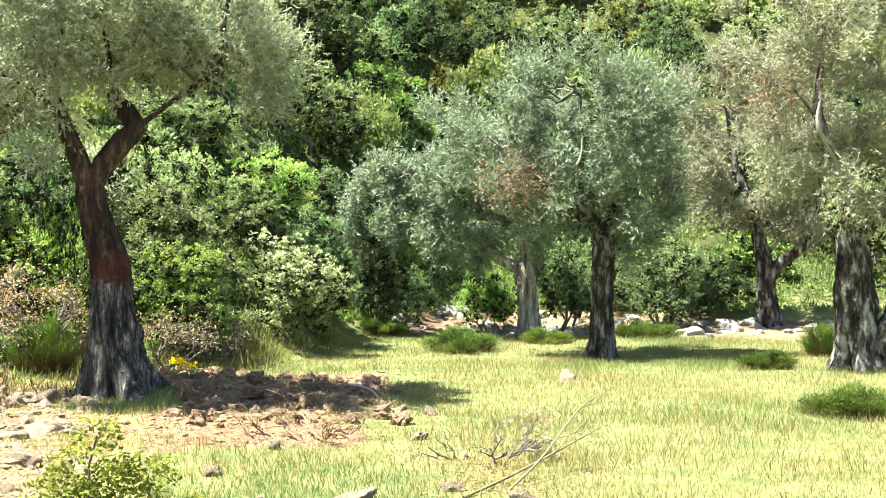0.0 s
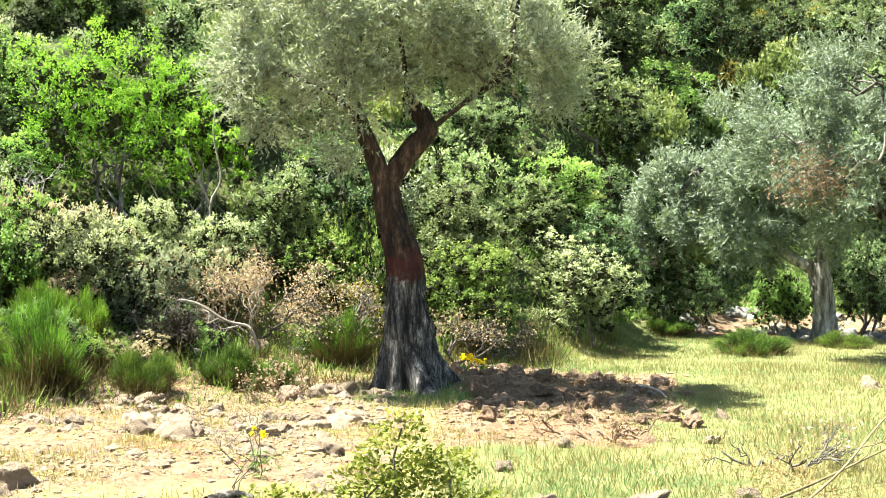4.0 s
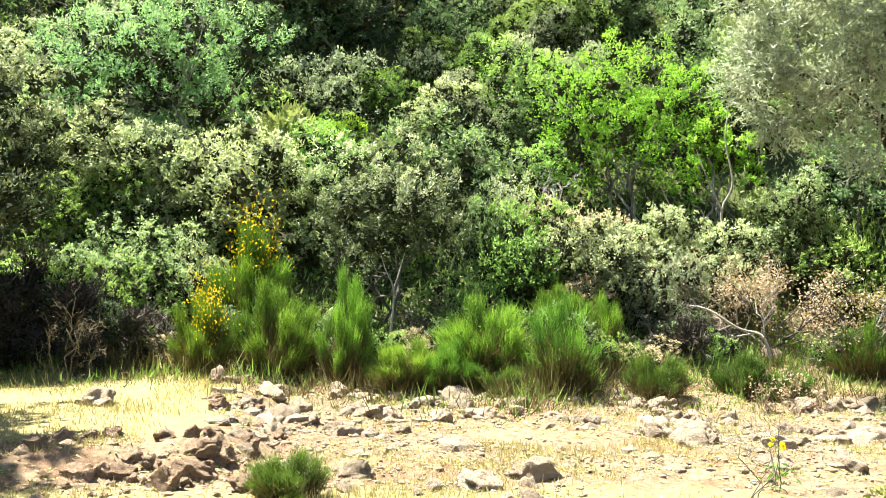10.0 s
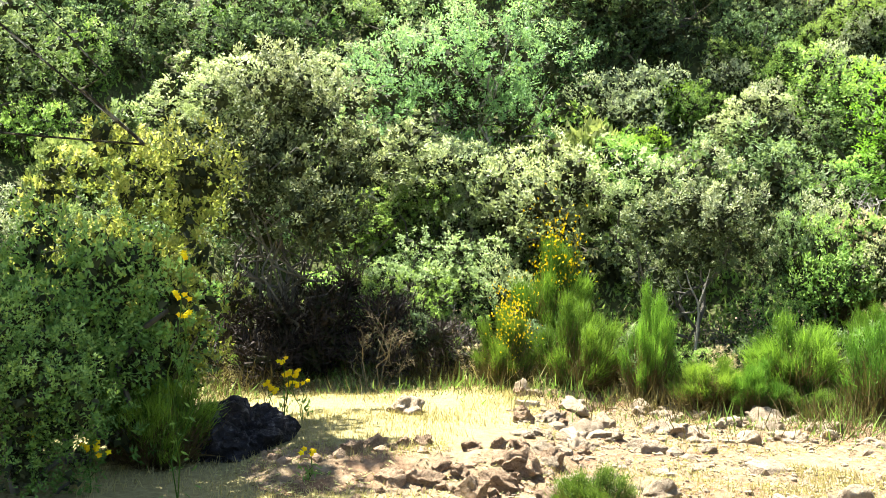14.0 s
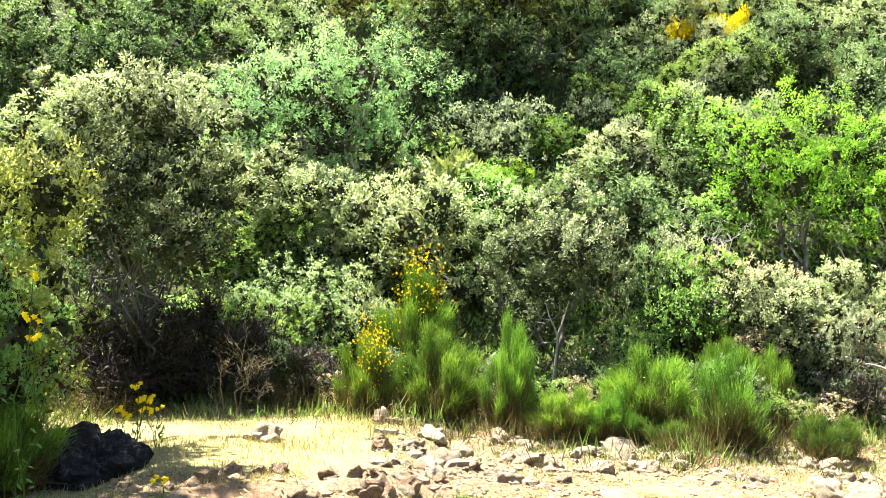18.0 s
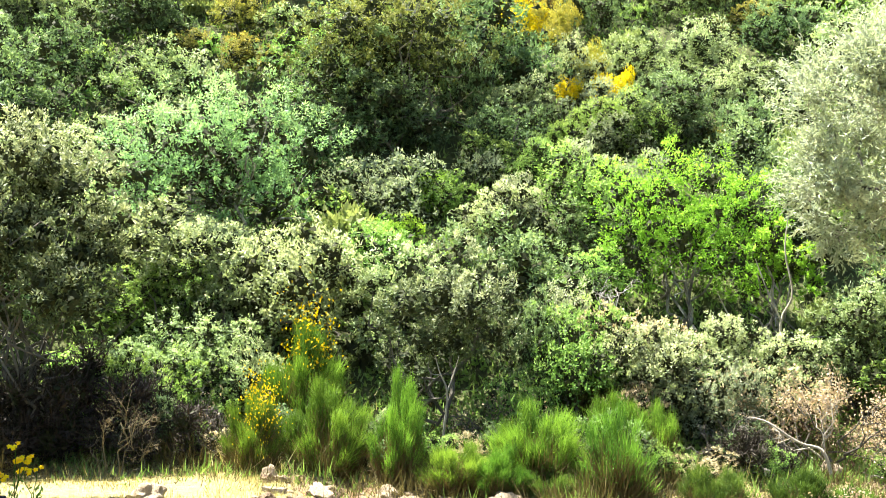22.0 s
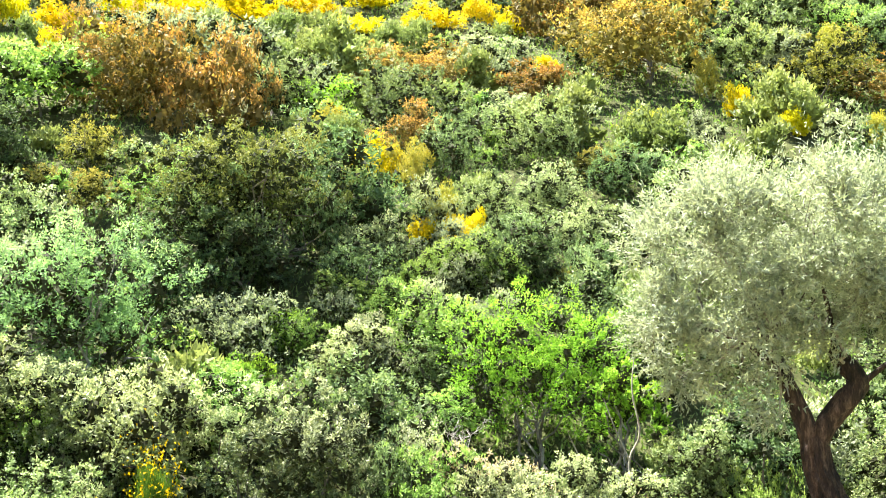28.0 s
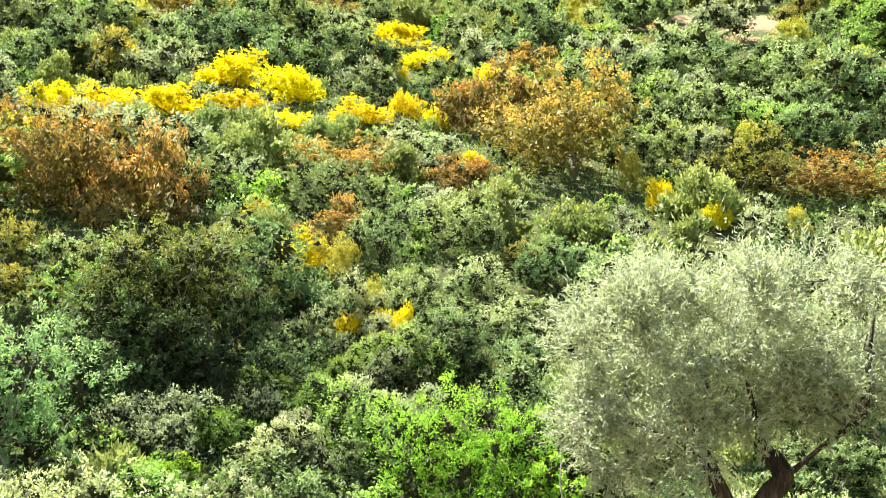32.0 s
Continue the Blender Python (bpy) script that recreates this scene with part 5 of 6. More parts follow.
for a, d, w in ((30.2, 22.9, 1.3), (31.2, 22.5, 1.2), (32.2, 22.8, 1.3), (31.8, 23.9, 1.2), (30.6, 23.7, 1.1), (29.4, 23.4, 1.2)):
    plant("m_green" if w > 1.2 else "m_grey", a, d, w)
plant("n_pale", 29.4, 15.7, 1.2, 1.35, "pale flowering oak below a bright sapling")
plant("n_grey", 26.0, 15.6, 1.1, 1.2)
plant("n_pale", 23.9, 16.4, 1.1, 1.2)
plant("n_green", 35.2, 15.2, 0.9, 0.9)
plant("n_oak", 51.4, 16.9, 1.35, 1.25, "sunlit grey-green oak bush above dry bramble")
plant("n_oak", 48.6, 16.7, 1.35, 1.3, "sunlit grey-green oak bush above dry bramble")
plant("n_green", 52.7, 16.5, 0.95, 1.1, "fresh green bush above dry bramble")
plant("n_green", 50.0, 16.2, 1.0, 1.0, "fresh green low bush above dry bramble")
plant("m_pale", 47.3, 16.3, 0.9, 1.1)
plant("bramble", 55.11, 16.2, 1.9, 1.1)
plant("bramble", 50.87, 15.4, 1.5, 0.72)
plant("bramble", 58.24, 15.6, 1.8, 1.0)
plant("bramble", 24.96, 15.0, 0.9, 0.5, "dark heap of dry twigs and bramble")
plant("broom_low", 43.08, 8.3, 0.5, 0.34)
plant("broom_low", -0.91, 19.6, 1.0, 0.45, "low dark green broom tuft in the meadow")
plant("broom_low", 3.04, 22.3, 0.9, 0.40, "low green broom tuft at the meadow edge")
plant("broom_low", -17.15, 19.5, 0.8, 0.55, "low dark green tuft beside an olive")
plant("broom_low", -14.43, 17.2, 0.7, 0.30, "low grassy green tuft in the meadow")
plant("broom_low", -9.38, 22.5, 1.0, 0.45, "low green tuft behind an olive")
plant("broom_low", -17.99, 12.8, 0.9, 0.35, "low grassy green tuft in the meadow")
plant("broom_low", -4.84, 21.0, 0.8, 0.30, "low green tuft at an olive's foot")

# the n_deep ones are added as dark shaded gaps between the brooms
for i, (key, w, h) in enumerate([("n_green", 0.6, 0.5), ("n_deep", 0.7, 0.8), ("n_grey", 0.6, 0.5), ("n_green", 0.5, 0.45), ("n_deep", 0.6, 0.6), ("n_pink", 0.6, 0.4)] * 4):
    a = 18.5 + i * 1.72
    if 19.2 < a < 22.8:
        continue
    plant(key, a, foot(a) - 0.5 + 0.9 * bumps(i * 1.37, 4.0, 1.0), w * (1 + 0.5 * bumps(i * 2.1, 9.0, 1.0)), h)


def foreground_shrub():
    g = np.random.default_rng(51)
    e = thing("young_shrub", "small yellow-green leafy shrub among stones", "shrub")
    e.matrix_basis = stand(16.9, 5.2, 0.02, 0, 1.5, 1.06)
    c = np.array([(0.10, 0, 0.72), (0.18, 0.05, 0.58), (0.05, 0.1, 0.45), (0.22, -0.05, 0.4), (-0.18, 0, 0.5), (-0.28, 0.05, 0.38), (-0.1, -0.05, 0.34), (0.02, 0, 0.6), (0.12, 0, 0.84), (0.25, 0.05, 0.68), (-0.25, -0.02, 0.55), (0.3, 0.0, 0.5)])
    rad = np.array([0.11, 0.12, 0.13, 0.13, 0.10, 0.12, 0.13, 0.1, 0.06, 0.08, 0.07, 0.1])
    geo = Geo()
    foliage_puffs(geo, g, c, rad, 6000, 0.023, 0.013, "privet", False, False, 0.5, 0.3, 1.0, 14, 0.2)
    part("crown", geo, e)
    for t in c:
        sg = Geo()
        tube(sg, bend((g.normal() * 0.03, g.normal() * 0.03, -0.02), t, g, 0.06, 6), np.linspace(0.008, 0.003, 6), "twig", 5)
        part("stem", sg, e)


foreground_shrub()


def twig_tree(geo, g, p, way, length, r, depth, mat):
    """A bare branch that forks."""
    q = np.asarray(p) + unit(np.asarray(way, float)) * length
    line = bend(p, q, g, 0.12, 6)
    tube(geo, line, np.linspace(r, r * 0.55, 6), mat, 6 if depth > 1 else 4)
    if depth:
        for k in range(3):
            o = line[2 + k]
            twig_tree(geo, g, o, unit(unit(np.asarray(way, float)) + 0.75 * ball(g, 1)[0]), length * g.uniform(0.5, 0.8), r * 0.55, depth - 1, mat)


def dead_brush(a, d, label, mat, ways, seed, leafy=0, spread=1.0):
    g = np.random.default_rng(seed)
    e = thing("dead_brush", label, "brushwood")
    e.matrix_basis = stand(a, d, 0.03)
    ends = []
    for w in ways:
        geo = Geo()
        twig_tree(geo, g, (g.normal() * 0.06, g.normal() * 0.06, 0.02), w, np.linalg.norm(w), 0.022 * spread, 3, mat if len(ends) < 4 else "twig")
        part("branch", geo, e)
        ends.append(np.concatenate(geo.v))
    if leafy:
        v = np.concatenate(ends)
        v = v[v[:, 2] > 0.25]
        p = v[g.integers(len(v), size=leafy)] + g.normal(size=(leafy, 3)) * 0.07
        lg = Geo()
        leaves(lg, p, ball(g, leafy), ball(g, leafy), 0.036, 0.022, "pinkish", None, True)
        tagged(part("dry_leaf", lg, e, "dry pinkish-brown leaves"), kind="stuff")
    return e


dead_brush(21.74, 15.7, "pale dead branches with dry pinkish leaves", "deadwood", [(-0.7, -0.1, 0.3), (-0.5, 0.1, 0.55), (0.1, 0, 0.7), (-0.95, 0, 0.4), (0.4, 0.1, 0.45), (-0.2, 0.2, 0.75), (0.65, 0.0, 0.5), (-0.4, -0.2, 0.2)], 61, 6500, 0.8)
dead_brush(25.77, 15.0, "tangle of grey dead twigs", "twig", [(0.4, -0.2, 0.15), (-0.3, -0.1, 0.25), (0.5, 0, 0.2), (0.1, 0.1, 0.4)], 62)
dead_brush(31.45, 16.8, "bare grey twigs among shrubs", "bark_pale", [(0.2, 0, 0.6), (-0.3, 0, 0.6), (0.0, 0, 0.7)], 63)
dead_brush(50.37, 16.3, "bare grey twigs among shrubs", "bark_pale", [(0.2, 0, 0.5), (-0.2, 0, 0.5), (0.0, 0, 0.6)], 64)
dead_brush(12.77, 15.9, "low dry rockrose with brown leaves", "twig", [(-0.3, 0, 0.3), (0.3, 0, 0.35), (0, 0, 0.4), (0.5, 0, 0.2)], 65, 900)
dead_brush(10.32, 16.6, "low dry rockrose with brown leaves", "twig", [(-0.3, 0, 0.3), (0.3, 0, 0.3), (0, 0, 0.35)], 66, 700)
dead_brush(17.04, 15.4, "dry brown bush beside the olive", "twig", [(-0.3, 0, 0.5), (0.2, 0, 0.6), (0, 0, 0.7), (-0.5, 0, 0.3)], 67, 500)
dead_brush(22.21, 8.3, "thin bare grey weed stalks", "twig", [(0.05, 0, 0.45), (-0.1, 0, 0.4), (0.15, 0.05, 0.35)], 70, 0, 0.2)
dead_brush(20.60, 13.0, "dry brown twigs on the track", "clod", [(0.25, 0, 0.15), (-0.25, 0, 0.15), (0, 0.1, 0.25)], 71, 200, 0.6)
dead_brush(36.45, 15.0, "dry brown twigs at the foot of the slope", "twig", [(0.35, 0, 0.3), (-0.35, 0, 0.35), (0, 0.1, 0.45)], 72, 300, 0.7)
dead_brush(47.13, 15.2, "dry arching twigs at the foot of the slope", "twig", [(0.45, 0, 0.2), (-0.45, 0, 0.25), (0, 0, 0.4)], 73, 150, 0.7)
dead_brush(6.28, 10.6, "pulled-up root heap with a pale bent stick", "clod", [(0.3, 0, 0.06), (-0.3, 0, 0.08), (0.1, -0.2, 0.1), (-0.15, 0.15, 0.12)], 68, 0, 0.8)
dead_brush(-2.03, 9.6, "low heap of dry cut twigs in the grass", "twig", [(0.35, 0, 0.08), (-0.35, 0, 0.1), (0.1, -0.3, 0.12), (0.2, 0.2, 0.15)], 69, 150, 0.6)
dead_brush(52.8, 14.3, "pale dry arching stalks at the edge of the clearing", "stick", [(0.10, 0, 0.5), (-0.15, 0, 0.45), (0.25, 0, 0.35), (0.02, 0.05, 0.6)], 74, 0, 0.4)
dead_brush(47.8, 14.6, "bare brown twigs under a broom", "twig", [(0.4, 0, 0.12), (-0.35, 0, 0.2), (0.5, 0.05, 0.3)], 75, 0, 0.6)


def lying_stick(label, pts, r, mat="stick", forks=()):
    g = np.random.default_rng(int(r * 1e4) + len(pts))
    e = thing("fallen_branch", label, "branch")
    world_pts = []
    for a, d, z in pts:
        x, y = polar(a, d)
        world_pts.append((x, y, land(x, y) + z))
    o = np.array(world_pts[0])
    e.matrix_basis = Matrix.Translation(world_pts[0])
    geo = Geo()
    q = grown([(*(np.array(p) - o), r * (1 - 0.7 * i / len(pts))) for i, p in enumerate(world_pts)], 20)
    tube(geo, q[:, :3], q[:, 3], mat, 8, 0.05, 3)
    part("branch", geo, e)
    for i, way, ln in forks:
        fg = Geo()
        twig_tree(fg, g, q[i, :3], way, ln, r * 0.5, 1, mat)
        part("side_twig", fg, e)


lying_stick("long peeled stick lying across the grass", [(-0.9, 8.1, 0.01), (-3.0, 8.6, 0.06), (-5.2, 9.1, 0.16), (-7.0, 9.5, 0.26)], 0.011, "stick", [(12, (0.3, 0.2, 0.25), 0.35)])
lying_stick("forked pale stick standing out of the grass", [(-2.8, 8.3, 0.0), (-4.4, 8.8, 0.15), (-6.0, 9.2, 0.42), (-6.9, 9.3, 0.52)], 0.009, "stick", [(14, (0.25, 0, 0.1), 0.25), (9, (0.3, 0, 0.1), 0.3)])
lying_stick("bent pale dry branch by the roots", [(6.9, 10.9, 0.16), (6.4, 10.8, 0.20), (6.0, 10.6, 0.10), (5.5, 10.4, 0.02)], 0.013, "stick", [(4, (-0.1, 0, 0.15), 0.15)])
lying_stick("bleached dead branch arching over the rockrose", [(21.5, 15.0, 0.15), (21.9, 15.0, 0.40), (22.9, 15.0, 0.48), (24.2, 14.9, 0.66), (25.0, 14.9, 0.68)], 0.021, "deadwood", [(4, (0.05, 0, 0.5), 0.6), (9, (-0.3, 0, 0.15), 0.5), (6, (-0.35, 0, 0.02), 0.6)])
lying_stick("pale stick on the dug soil", [(4.2, 14.3, 0.10), (3.4, 14.0, 0.05), (3.0, 13.8, 0.02)], 0.02, "deadwood")
lying_stick("pale stick half hidden in the grass", [(-16.5, 7.9, 0.03), (-18.0, 7.8, 0.03), (-19.5, 7.7, 0.02)], 0.011, "stick")
lying_stick("grey weathered log among the stones", [(23.6, 8.0, 0.03), (22.4, 8.1, 0.05), (21.6, 8.1, 0.03)], 0.045, "bark")


def rough_rock(label, a, d, r, squash, turn, seed):
    """A pitted, cracked block with broken edges."""
    bm = bmesh.new()
    bmesh.ops.create_icosphere(bm, subdivisions=5, radius=1)
    o = Vector((seed * 3.1, seed * 1.7, seed * 0.9))
    for v in bm.verts:
        p = v.co.copy()
        k = 1 + 0.55 * noise.noise(p * 1.3 + o) + 0.28 * abs(noise.noise(p * 3.1 + o)) - 0.22 * abs(noise.noise(p * 6.5 + o)) + 0.10 * noise.noise(p * 14 + o)
        v.co = Vector((p.x * 1.15, p.y, p.z * squash)) * k * r
        v.co.z = max(v.co.z, -0.3 * r)
    me = bpy.data.meshes.new("rock")
    bm.to_mesh(me)
    bm.free()
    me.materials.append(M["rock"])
    ob = tagged(new("rock", me), label, "rock")
    ob.matrix_basis = stand(a, d, -0.12 * r, turn)


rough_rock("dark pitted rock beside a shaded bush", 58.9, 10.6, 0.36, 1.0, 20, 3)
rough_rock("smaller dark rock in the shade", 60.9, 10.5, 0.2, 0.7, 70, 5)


def flower_plant(a, d, h, heads, seed, label="tall weed with clusters of yellow flowers"):
    g = np.random.default_rng(seed)
    e = thing("yellow_flower", label, "flower", "yellow flowering weeds")
    e.matrix_basis = stand(a, d, 0.02)
    for q in range(heads):
        top = np.array([g.normal() * 0.09, g.normal() * 0.05, h * g.uniform(0.75, 1.0)])
        if q == 0:
            top = np.array([0.0, 0.0, h])
        sg = Geo()
        tube(sg, bend((0, 0, 0), top, g, 0.04, 6), np.linspace(0.005, 0.003, 6), "broom", 5)
        stem = part("stem", sg, e)
        for k in range(5):
            c = top + np.array([g.normal() * 0.04, g.normal() * 0.04, g.normal() * 0.014])
            n = 10
            an = np.arange(n) / n * 2 * np.pi
            v = np.concatenate([[c + (0, -0.008, 0.008)], c + np.stack([np.cos(an), 0.65 * np.sin(an), 0.76 * np.sin(an) + 0.1 * np.cos(2 * an)], 1) * np.where(np.arange(n) % 2, 0.026, 0.016)[:, None]])
            part("flower", Geo().add(v, [[0, 1 + i, 1 + (i + 1) % n] for i in range(n)], "petal"), stem, "bright yellow flower")
    lg = Geo()
    p = np.stack([g.normal(size=30) * 0.05, g.normal(size=30) * 0.05, g.uniform(0.03, h * 0.6, 30)], 1)
    leaves(lg, p, ball(g, 30) + np.array([0, 0, 0.4]), ball(g, 30), 0.07, 0.02, "green")
    tagged(part("leaf", lg, e), kind="stuff")


flower_plant(57.12, 11.3, 0.62, 4, 81)
flower_plant(57.73, 11.2, 0.45, 2, 82)
flower_plant(61.58, 8.7, 1.66, 3, 83)
flower_plant(56.21, 11.5, 0.35, 2, 84)
flower_plant(65.33, 9.0, 0.35, 2, 85)
flower_plant(55.80, 9.2, 0.22, 1, 86)
flower_plant(67.76, 9.0, 0.5, 2, 87)
flower_plant(12.07, 15.0, 0.22, 3, 88, "low weed with yellow flowers by the olive")
flower_plant(11.33, 15.0, 0.2, 3, 89, "low weed with yellow flowers by the olive")
flower_plant(21.30, 8.9, 0.35, 1, 90, "single yellow flower on a thin stalk")


# ---- stones and clods ----
def stone_meshes(mat, n, squash, rough, seed):
    g = np.random.default_rng(seed)
    out = []
    for k in range(n):
        geo = Geo()
        lump(geo, np.zeros(3), 0.5, mat, g, rough, 3, squash * g.uniform(0.7, 1.2))
        v = geo.v[0]
        for q in range(7):
            nn = ball(g, 1)[0]
            lim = g.uniform(0.26, 0.42)
            over = np.maximum(v @ nn - lim, 0)
            v -= over[:, None] * nn
        bit = np.array([noise.noise(Vector(p * 4.5 + k)) for p in v])
        v *= (1 + 0.16 * bit)[:, None]
        geo.s[0] = mat != "clod"
        out.append(geo.mesh("stone"))
    return out


def strew(meshes, name, label, category, group, spots, sizes, seed, sink=0.3):
    g = np.random.default_rng(seed)
    for (a, d), s in zip(spots, sizes):
        x, y = polar(a, d)
        ob = tagged(new(name, meshes[g.integers(len(meshes))]), label, category, group)
        ob.matrix_basis = pose(x, y, land(x, y) + s * (0.3 - sink), g.normal() * 14, g.normal() * 14, g.uniform(0, 360)) @ Matrix.Diagonal((s * g.uniform(0.8, 1.4), s, s * g.uniform(0.75, 1.25), 1))


g0 = np.random.default_rng(91)
field_stones = stone_meshes("stone", 10, 0.72, 0.30, 92)
river_stones = stone_meshes("stone_grey", 5, 0.55, 0.15, 93)
clods = stone_meshes("clod", 6, 0.75, 0.35, 94)


def pick_spots(n, a0, a1, d0, d1, mid=None, spread=1.0, heaps=False):
    out = []
    while len(out) < n:
        a, d = g0.uniform(a0, a1), math.sqrt(g0.uniform(d0 ** 2, d1 ** 2))
        if mid and g0.uniform() > math.exp(-((d - mid) / spread) ** 2):
            continue
        if heaps and g0.uniform() > 0.35 + 2.4 * bumps(*polar(a, d), 0.8, 61.0):
            continue
        out.append((a, d))
    return out


strew(field_stones, "field_stone", "pale sandy stone on the stony track", "stone", "loose stones of the track", pick_spots(290, 15.5, 46.5, 8.0, 14.3, 11.9, 2.6, True), g0.gamma(2.6, 0.055, 290).clip(0.06, 0.34), 95)
strew(field_stones, "boulder", "larger pale boulder on the stony track", "stone", "loose stones of the track", [(24.9, 11.2), (21.5, 15.4), (21.0, 14.6), (34.5, 12.2), (39.2, 12.4), (42.6, 12.4), (29.5, 11.9), (36.2, 12.0), (44.0, 13.1), (20.1, 13.4), (51.6, 11.9), (18.3, 9.9)], [0.30, 0.34, 0.30, 0.30, 0.26, 0.3, 0.22, 0.24, 0.34, 0.28, 0.36, 0.24], 96, 0.2)
strew(field_stones, "field_stone", "pale stone lying in the meadow", "stone", "stones in the meadow", [(2.0, 12.4), (0.6, 12.3), (4.5, 7.9), (-5.7, 15.0), (3.6, 13.9), (5.4, 11.4), (7.6, 10.2), (-0.5, 8.4), (8.6, 8.0), (10.4, 9.2), (1.2, 10.6), (-3.7, 8.0)], [0.22, 0.16, 0.32, 0.34, 0.15, 0.16, 0.16, 0.15, 0.22, 0.18, 0.14, 0.2], 97)
strew(river_stones, "river_stone", "grey-white stone of the dry stream bed", "stone", "stones of the stream bed", pick_spots(220, -21, 4.5, 22.9, 25.8), g0.gamma(3.0, 0.07, 220).clip(0.10, 0.4), 98, 0.3)
strew(clods, "earth_clod", "brown clod of dug earth", "clod", "dug clods under the olive", pick_spots(170, 2.0, 12.5, 11.4, 15.4), g0.gamma(2.5, 0.042, 170).clip(0.05, 0.24), 99, 0.2)
strew(clods, "earth_clod", "reddish clod at the cut edge of the clearing", "clod", "clods at the clearing's edge", pick_spots(46, 42.5, 54, 8.5, 10.2) + pick_spots(16, 42.5, 46.5, 10.2, 14.0), g0.gamma(2.5, 0.05, 62).clip(0.05, 0.22), 100, 0.2)


def gravel(name, label, mat, n, a0, a1, d0, d1, mean, seed):
    g = np.random.default_rng(seed)
    geo = Geo()
    for q in range(n):
        a, d = g.uniform(a0, a1), math.sqrt(g.uniform(d0 ** 2, d1 ** 2))
        x, y = polar(a, d)
        if g.uniform() > zone(a, d, x, y)[2] * (0.7 + 1.6 * bumps(x, y, 0.9, 71.0)):
            continue
        s = mean * g.gamma(2.5, 0.4)
        lump(geo, np.array([x, y, land(x, y) - s * 0.03]), s * 0.5, mat, g, 0.35, 0, 0.7)
        geo.s[-1] = False
    return tagged(new(name, geo.mesh(name)), label, "gravel", kind="stuff")


gravel("gravel", "small pale stones strewn over the track", "stone", 9000, 14, 47, 7.6, 14.6, 0.030, 111)
gravel("rubble", "angular pale rubble over the track", "stone", 900, 15, 47, 9.5, 14.6, 0.085, 114)
gravel("crumbs_of_earth", "crumbled brown earth under the olive", "clod", 1500, 2, 15, 10.5, 16, 0.06, 112)
gravel("crumbs_of_red_earth", "crumbled reddish earth at the clearing", "clod", 700, 42, 58, 8.2, 10.4, 0.05, 113)


def scatter_hill():
    """Fill the slope between the larger plants."""
    g = np.random.default_rng(21)
    kinds = ["f_oak", "f_deep", "f_grey", "f_soft", "f_green", "f_oak", "f_soft", "f_straw", "f_ochre", "f_rust", "f_oak", "f_deep"]
    a = -30.0
    d = 18.0
    made = 0
    while d < 92:
        step = 1.5 + d * 0.022
        a = -33.0 + g.uniform(0, 2)
        while a < 76:
            ok = d > foot(a) + 1.5
            ok = ok and not (11.5 < a < 18 and 55 < d < 72)
            if a < 5:
                ok = ok and d < 47
            elif a > 52:
                ok = ok and d < 45
            wide = (1.7 + d * 0.022) * g.uniform(0.7, 1.35)
            aa, dd = a + g.normal() * math.degrees(0.5 / d), d + g.normal() * 0.5
            x, y = polar(aa, dd)
            if ok and all((x - p) ** 2 + (y - q) ** 2 > (0.31 * (w + wide)) ** 2 for p, q, w in SPOTS):
                key = kinds[int(min(max((bumps(x, y, 0.11, 31.0) + 0.5 + 0.25 * g.normal()), 0), 0.999) * len(kinds))]
                if key in ("f_straw", "f_rust", "f_ochre") and (dd < 32 or aa < 5):
                    key = "f_deep"
                plant(key, aa, dd, wide * (0.85 if key in ("f_soft", "f_straw") else 1.0))
                made += 1
            a += math.degrees(step / d)
        d += step * 0.9
    return made


scatter_hill()


def fill_gaps():
    """Small growth in the gaps that are left on the lower half of the slope."""
    g = np.random.default_rng(22)
    keys = ["s_green", "s_grey", "s_soft", "s_oak"]
    for q in range(6000):
        a = g.uniform(-24, 70)
        d = foot(a) + 1.0 + g.uniform() ** 0.7 * 36
        if a < 5 and d > 38 or a > 52 and d > 42:
            continue
        wide = g.uniform(0.7, 1.3) * (0.7 + d * 0.012)
        x, y = polar(a, d)
        if all((x - p) ** 2 + (y - r) ** 2 > (0.34 * (w + wide)) ** 2 for p, r, w in SPOTS):
            plant(keys[int(g.integers(len(keys)))], a, d, wide)


fill_gaps()


# ---- grass ----
def grass_field(name, label, mat, n, a0, a1, d0, d1, height, width, seed, dense=None, keep=None):
    g = np.random.default_rng(seed)
    a = g.uniform(a0, a1, n)
    d = np.sqrt(g.uniform(d0 ** 2, d1 ** 2, n))
    pts, hs = [], []
    for p, q in zip(a, d):
        x, y = polar(p, q)
        if keep and not keep(p, q, x, y, g):
            continue
        pts.append((x, y, land(x, y) - 0.01))
        hs.append(0.55 + 0.9 * max(0.0, 0.5 + bumps(x, y, 0.9, 8.0)))
    c, k = np.array(pts), np.array(hs) * height * g.uniform(0.5, 1.25, len(pts))
    way = unit(np.array([0, 0, 1.0]) + g.normal(size=(len(c), 3)) * 0.32)
    geo = Geo()
    leaves(geo, c + way * k[:, None] * 0.4, way, ball(g, len(c)) * np.array([1, 1, 0.1]), k, width * g.uniform(0.6, 1.4, len(c)), mat, None, True)
    return tagged(new(name, geo.mesh(name)), label, "grass", kind="stuff")


def on_meadow(p, q, x, y, g):
    z = zone(p, q, x, y)
    return g.uniform() < z[1] * (1 - 0.93 * z[2]) and q < min(foot(p) - 0.8, 22.7)


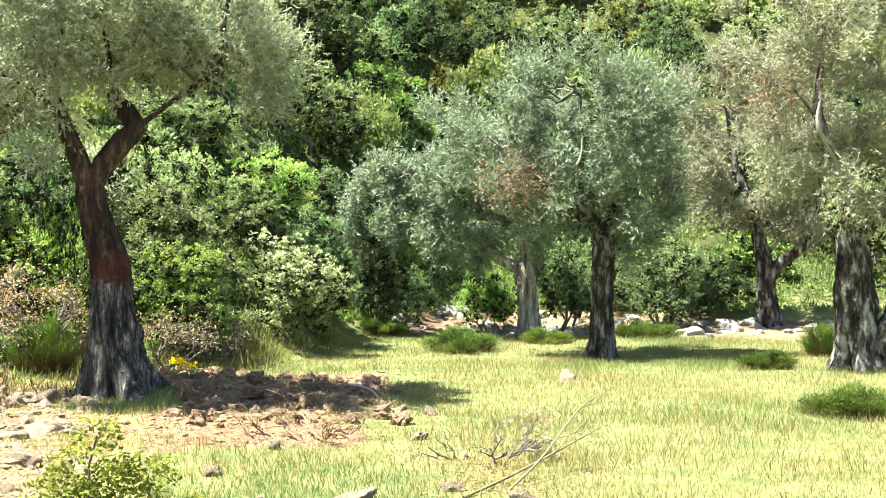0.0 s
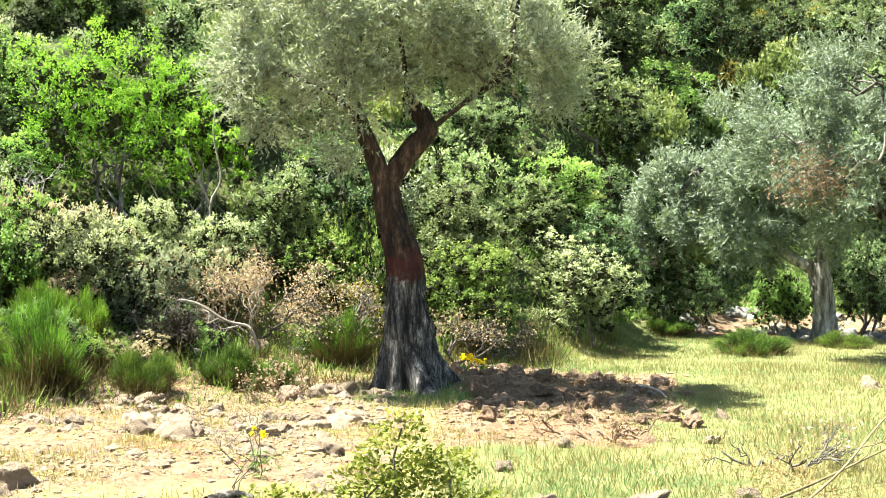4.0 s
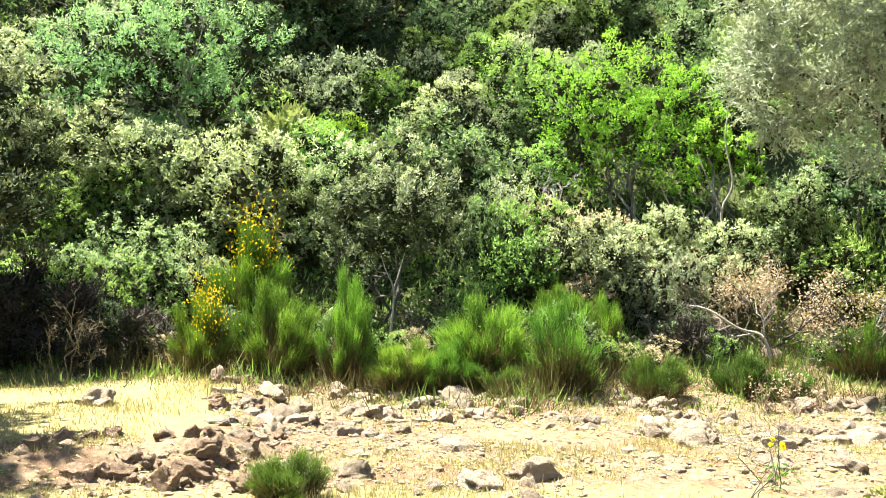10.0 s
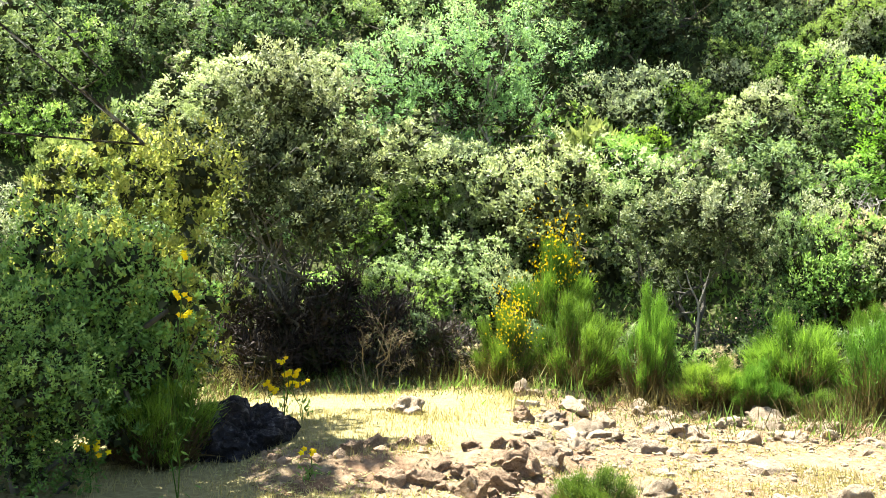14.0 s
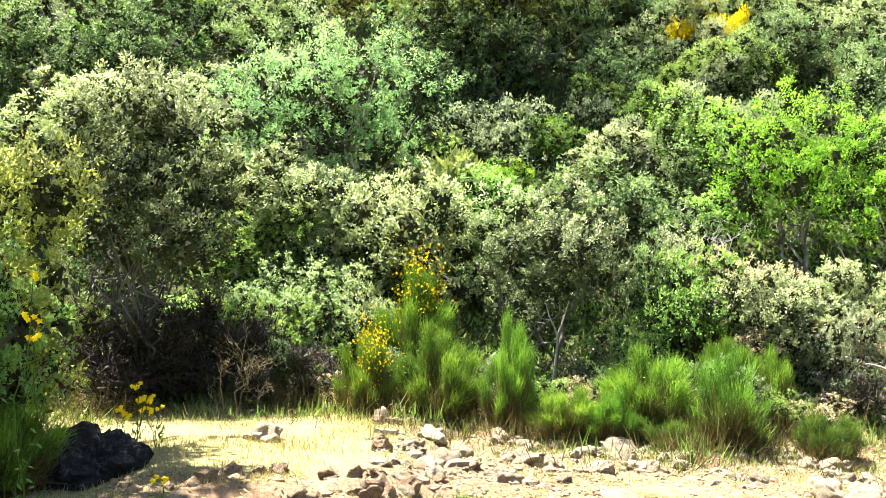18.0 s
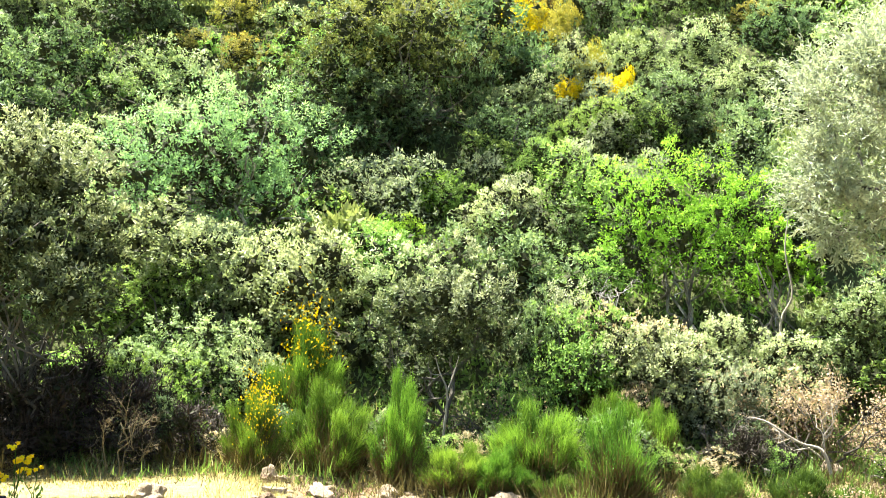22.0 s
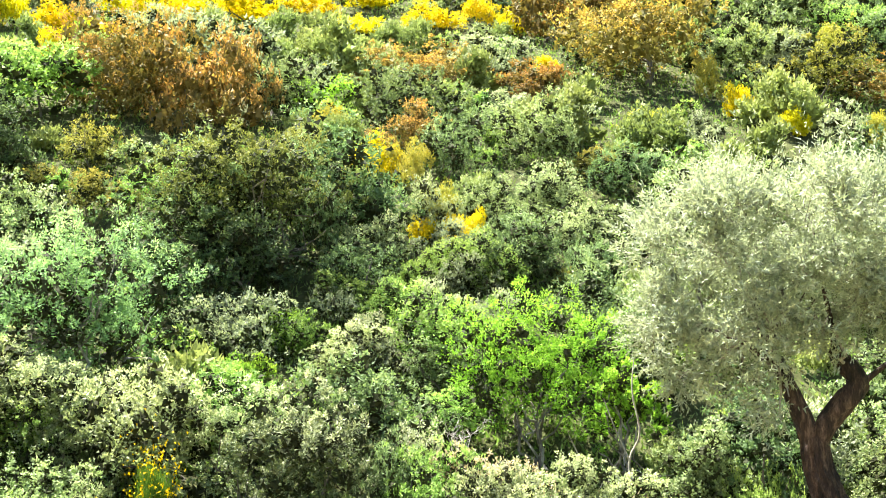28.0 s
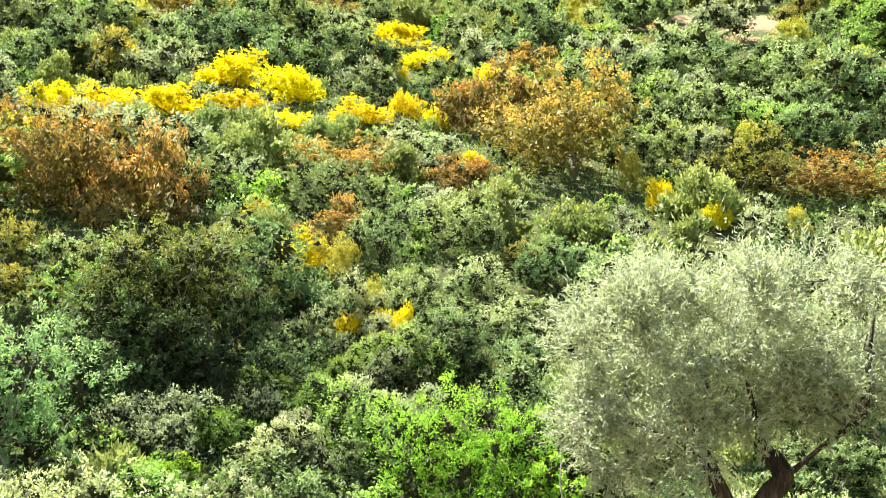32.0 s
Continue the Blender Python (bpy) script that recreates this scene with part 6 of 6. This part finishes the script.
def on_straw(p, q, x, y, g):
    z = zone(p, q, x, y)
    tuft = 0.4 + 1.3 * bumps(x, y, 0.9, 12.0)
    return g.uniform() < ((1 - z[2]) * tuft + (0.5 + 1.5 * (q < 11.0)) * z[2] * max(0.0, tuft - 0.25) * 2) * min(1.0, z[0] + 0.5 * z[1])


def green_patch(p, q, x, y, g):
    z = zone(p, q, x, y)
    return g.uniform() < 2.3 * bumps(x, y, 0.45, 17.0) * (1 - 0.9 * z[2]) and q < foot(p)


grass_field("meadow_grass", "sunlit yellow-green meadow grass", "grass", 150000, -26, 15, 7.2, 26, 0.085, 0.0065, 1, None, on_meadow)
grass_field("dry_grass", "straw-coloured dry grass", "grass_dry", 190000, -26, 66, 7.2, 16, 0.07, 0.008, 2, None, on_straw)
grass_field("green_grass", "patches of lush green grass", "grass_green", 95000, -26, 17, 7.0, 22, 0.09, 0.0075, 3, None, green_patch)
grass_field("trunk_grass", "green grass tufts round the charred olive", "grass_green", 1800, 11.8, 17.2, 12.9, 13.8, 0.09, 0.008, 5)
grass_field("trunk_straw", "straw tufts round the charred olive", "grass_dry", 1500, 12, 19, 12.5, 13.8, 0.09, 0.008, 6)


def on_track(p, q, x, y, g):
    z = zone(p, q, x, y)
    return g.uniform() < z[2] * (0.55 + 1.5 * bumps(x, y, 1.7, 19.0))


def litter(name, label, mat, n, a0, a1, d0, d1, length, width, seed, keep):
    """Bits of straw, twig and bark that lie about."""
    g = np.random.default_rng(seed)
    pts = []
    for p, q in zip(g.uniform(a0, a1, n), np.sqrt(g.uniform(d0 ** 2, d1 ** 2, n))):
        x, y = polar(p, q)
        if keep(p, q, x, y, g):
            pts.append((x, y, land(x, y) + 0.012))
    c = np.array(pts)
    way = unit(g.normal(size=(len(c), 3)) * np.array([1, 1, 0.25]))
    geo = Geo()
    leaves(geo, c, way, ball(g, len(c)) * 0.6 + np.array([0, 0, 0.8]), length * g.uniform(0.4, 1.4, len(c)), width * g.uniform(0.6, 1.5, len(c)), mat, None, True)
    return tagged(new(name, geo.mesh(name)), label, "litter", kind="stuff")


litter("straw_litter", "straw and dead leaves strewn over the track", "grass_dry", 30000, 13, 60, 7.6, 15, 0.06, 0.012, 7, on_track)
litter("twig_litter", "brown twigs and leaf bits strewn over the soil", "broom_brown", 12000, 2, 60, 7.6, 16, 0.05, 0.012, 8, on_track)
litter("root_litter", "dark crumbs and dead leaves on the dug soil", "withered", 5000, 1, 14, 10, 16, 0.05, 0.02, 9, on_track)


def round_heap(p, q, x, y, g):
    return g.uniform() < math.exp(-((p + 1.5) / 4.0) ** 2 - ((q - 9.0) / 0.9) ** 2) * (0.5 + 1.5 * bumps(x, y, 1.5, 29.0))


litter("cut_litter", "dry brown cuttings lying in the grass", "withered", 9000, -11, 8, 7.4, 11.5, 0.10, 0.012, 10, round_heap)


def bank_grass(p, q, x, y, g):
    return g.uniform() < fade(bumps(x, y, 0.25, 23.0) + 0.5, 0.4, 0.7)


grass_field("bank_grass", "bright green grass on the bank past the stream bed", "grass_green", 16000, -19, 2, 26.2, 34, 0.3, 0.025, 4, None, bank_grass)


def undergrowth(name, label, mat, n, seed, height, width, lo=-0.2):
    """Low growth that covers the slope between the shrubs."""
    g = np.random.default_rng(seed)
    pts = []
    while len(pts) < n:
        a = g.uniform(-26, 70)
        d = foot(a) + 48 * g.uniform() ** 1.6 - 0.4
        if (a < 4 or a > 54) and d > 44:
            continue
        x, y = polar(a, d)
        if bumps(x, y, 0.3, seed) < lo:
            continue
        pts.append((x, y, land(x, y), d))
    c = np.array(pts)
    k = height * g.uniform(0.4, 1.3, n) * (0.7 + c[:, 3] / 60)
    way = unit(np.array([0, 0, 0.8]) + g.normal(size=(n, 3)) * 0.6)
    geo = Geo()
    leaves(geo, c[:, :3] + way * k[:, None] * 0.4 + np.array([0, 0, 1.0]) * (g.uniform(0, 0.25, n) * height)[:, None], way, ball(g, n) + np.array([0, 0, 0.6]), k, width * g.uniform(0.6, 1.4, n) * (0.6 + c[:, 3] / 50), mat, None, True)
    return tagged(new(name, geo.mesh(name)), label, "undergrowth", kind="stuff")


undergrowth("undergrowth", "low green growth between the shrubs", "green", 85000, 41, 0.11, 0.05)
undergrowth("grey_undergrowth", "low grey-green growth between the shrubs", "broom_soft", 60000, 42, 0.13, 0.035)


def foot_growth(name, label, mat, n, seed, height, width):
    """Dry weeds, stalks and seedlings along the foot of the slope."""
    g = np.random.default_rng(seed)
    a = g.uniform(5, 66, n)
    pts = []
    for q in a:
        d = foot(q) - 0.8 + 0.8 * g.normal()
        x, y = polar(q, d)
        pts.append((x, y, land(x, y)))
    c = np.array(pts)
    lumpy = np.array([max(0.1, 0.5 + 1.6 * bumps(p[0], p[1], 1.1, seed)) for p in pts])
    k = height * lumpy * g.uniform(0.4, 1.2, n)
    way = unit(np.array([0, 0, 1.0]) + g.normal(size=(n, 3)) * 0.45)
    geo = Geo()
    leaves(geo, c + way * (k * g.uniform(0.2, 0.8, n))[:, None], way, ball(g, n), k * 0.7, width * g.uniform(0.5, 1.3, n), mat, None, True)
    return tagged(new(name, geo.mesh(name)), label, "weeds", kind="stuff")


foot_growth("dry_weeds", "brown dry weeds along the foot of the slope", "broom_brown", 30000, 43, 0.36, 0.010)
foot_growth("green_weeds", "green weeds along the foot of the slope", "green", 12000, 44, 0.24, 0.018)
foot_growth("straw_weeds", "straw-coloured stalks along the foot of the slope", "grass_dry", 9000, 45, 0.24, 0.008)

# kinds of which none was needed
for made in KINDS.values():
    for ob in made:
        if ob.matrix_basis.translation.length < 0.01:
            for o in (*ob.children_recursive, ob):
                bpy.data.objects.remove(o)
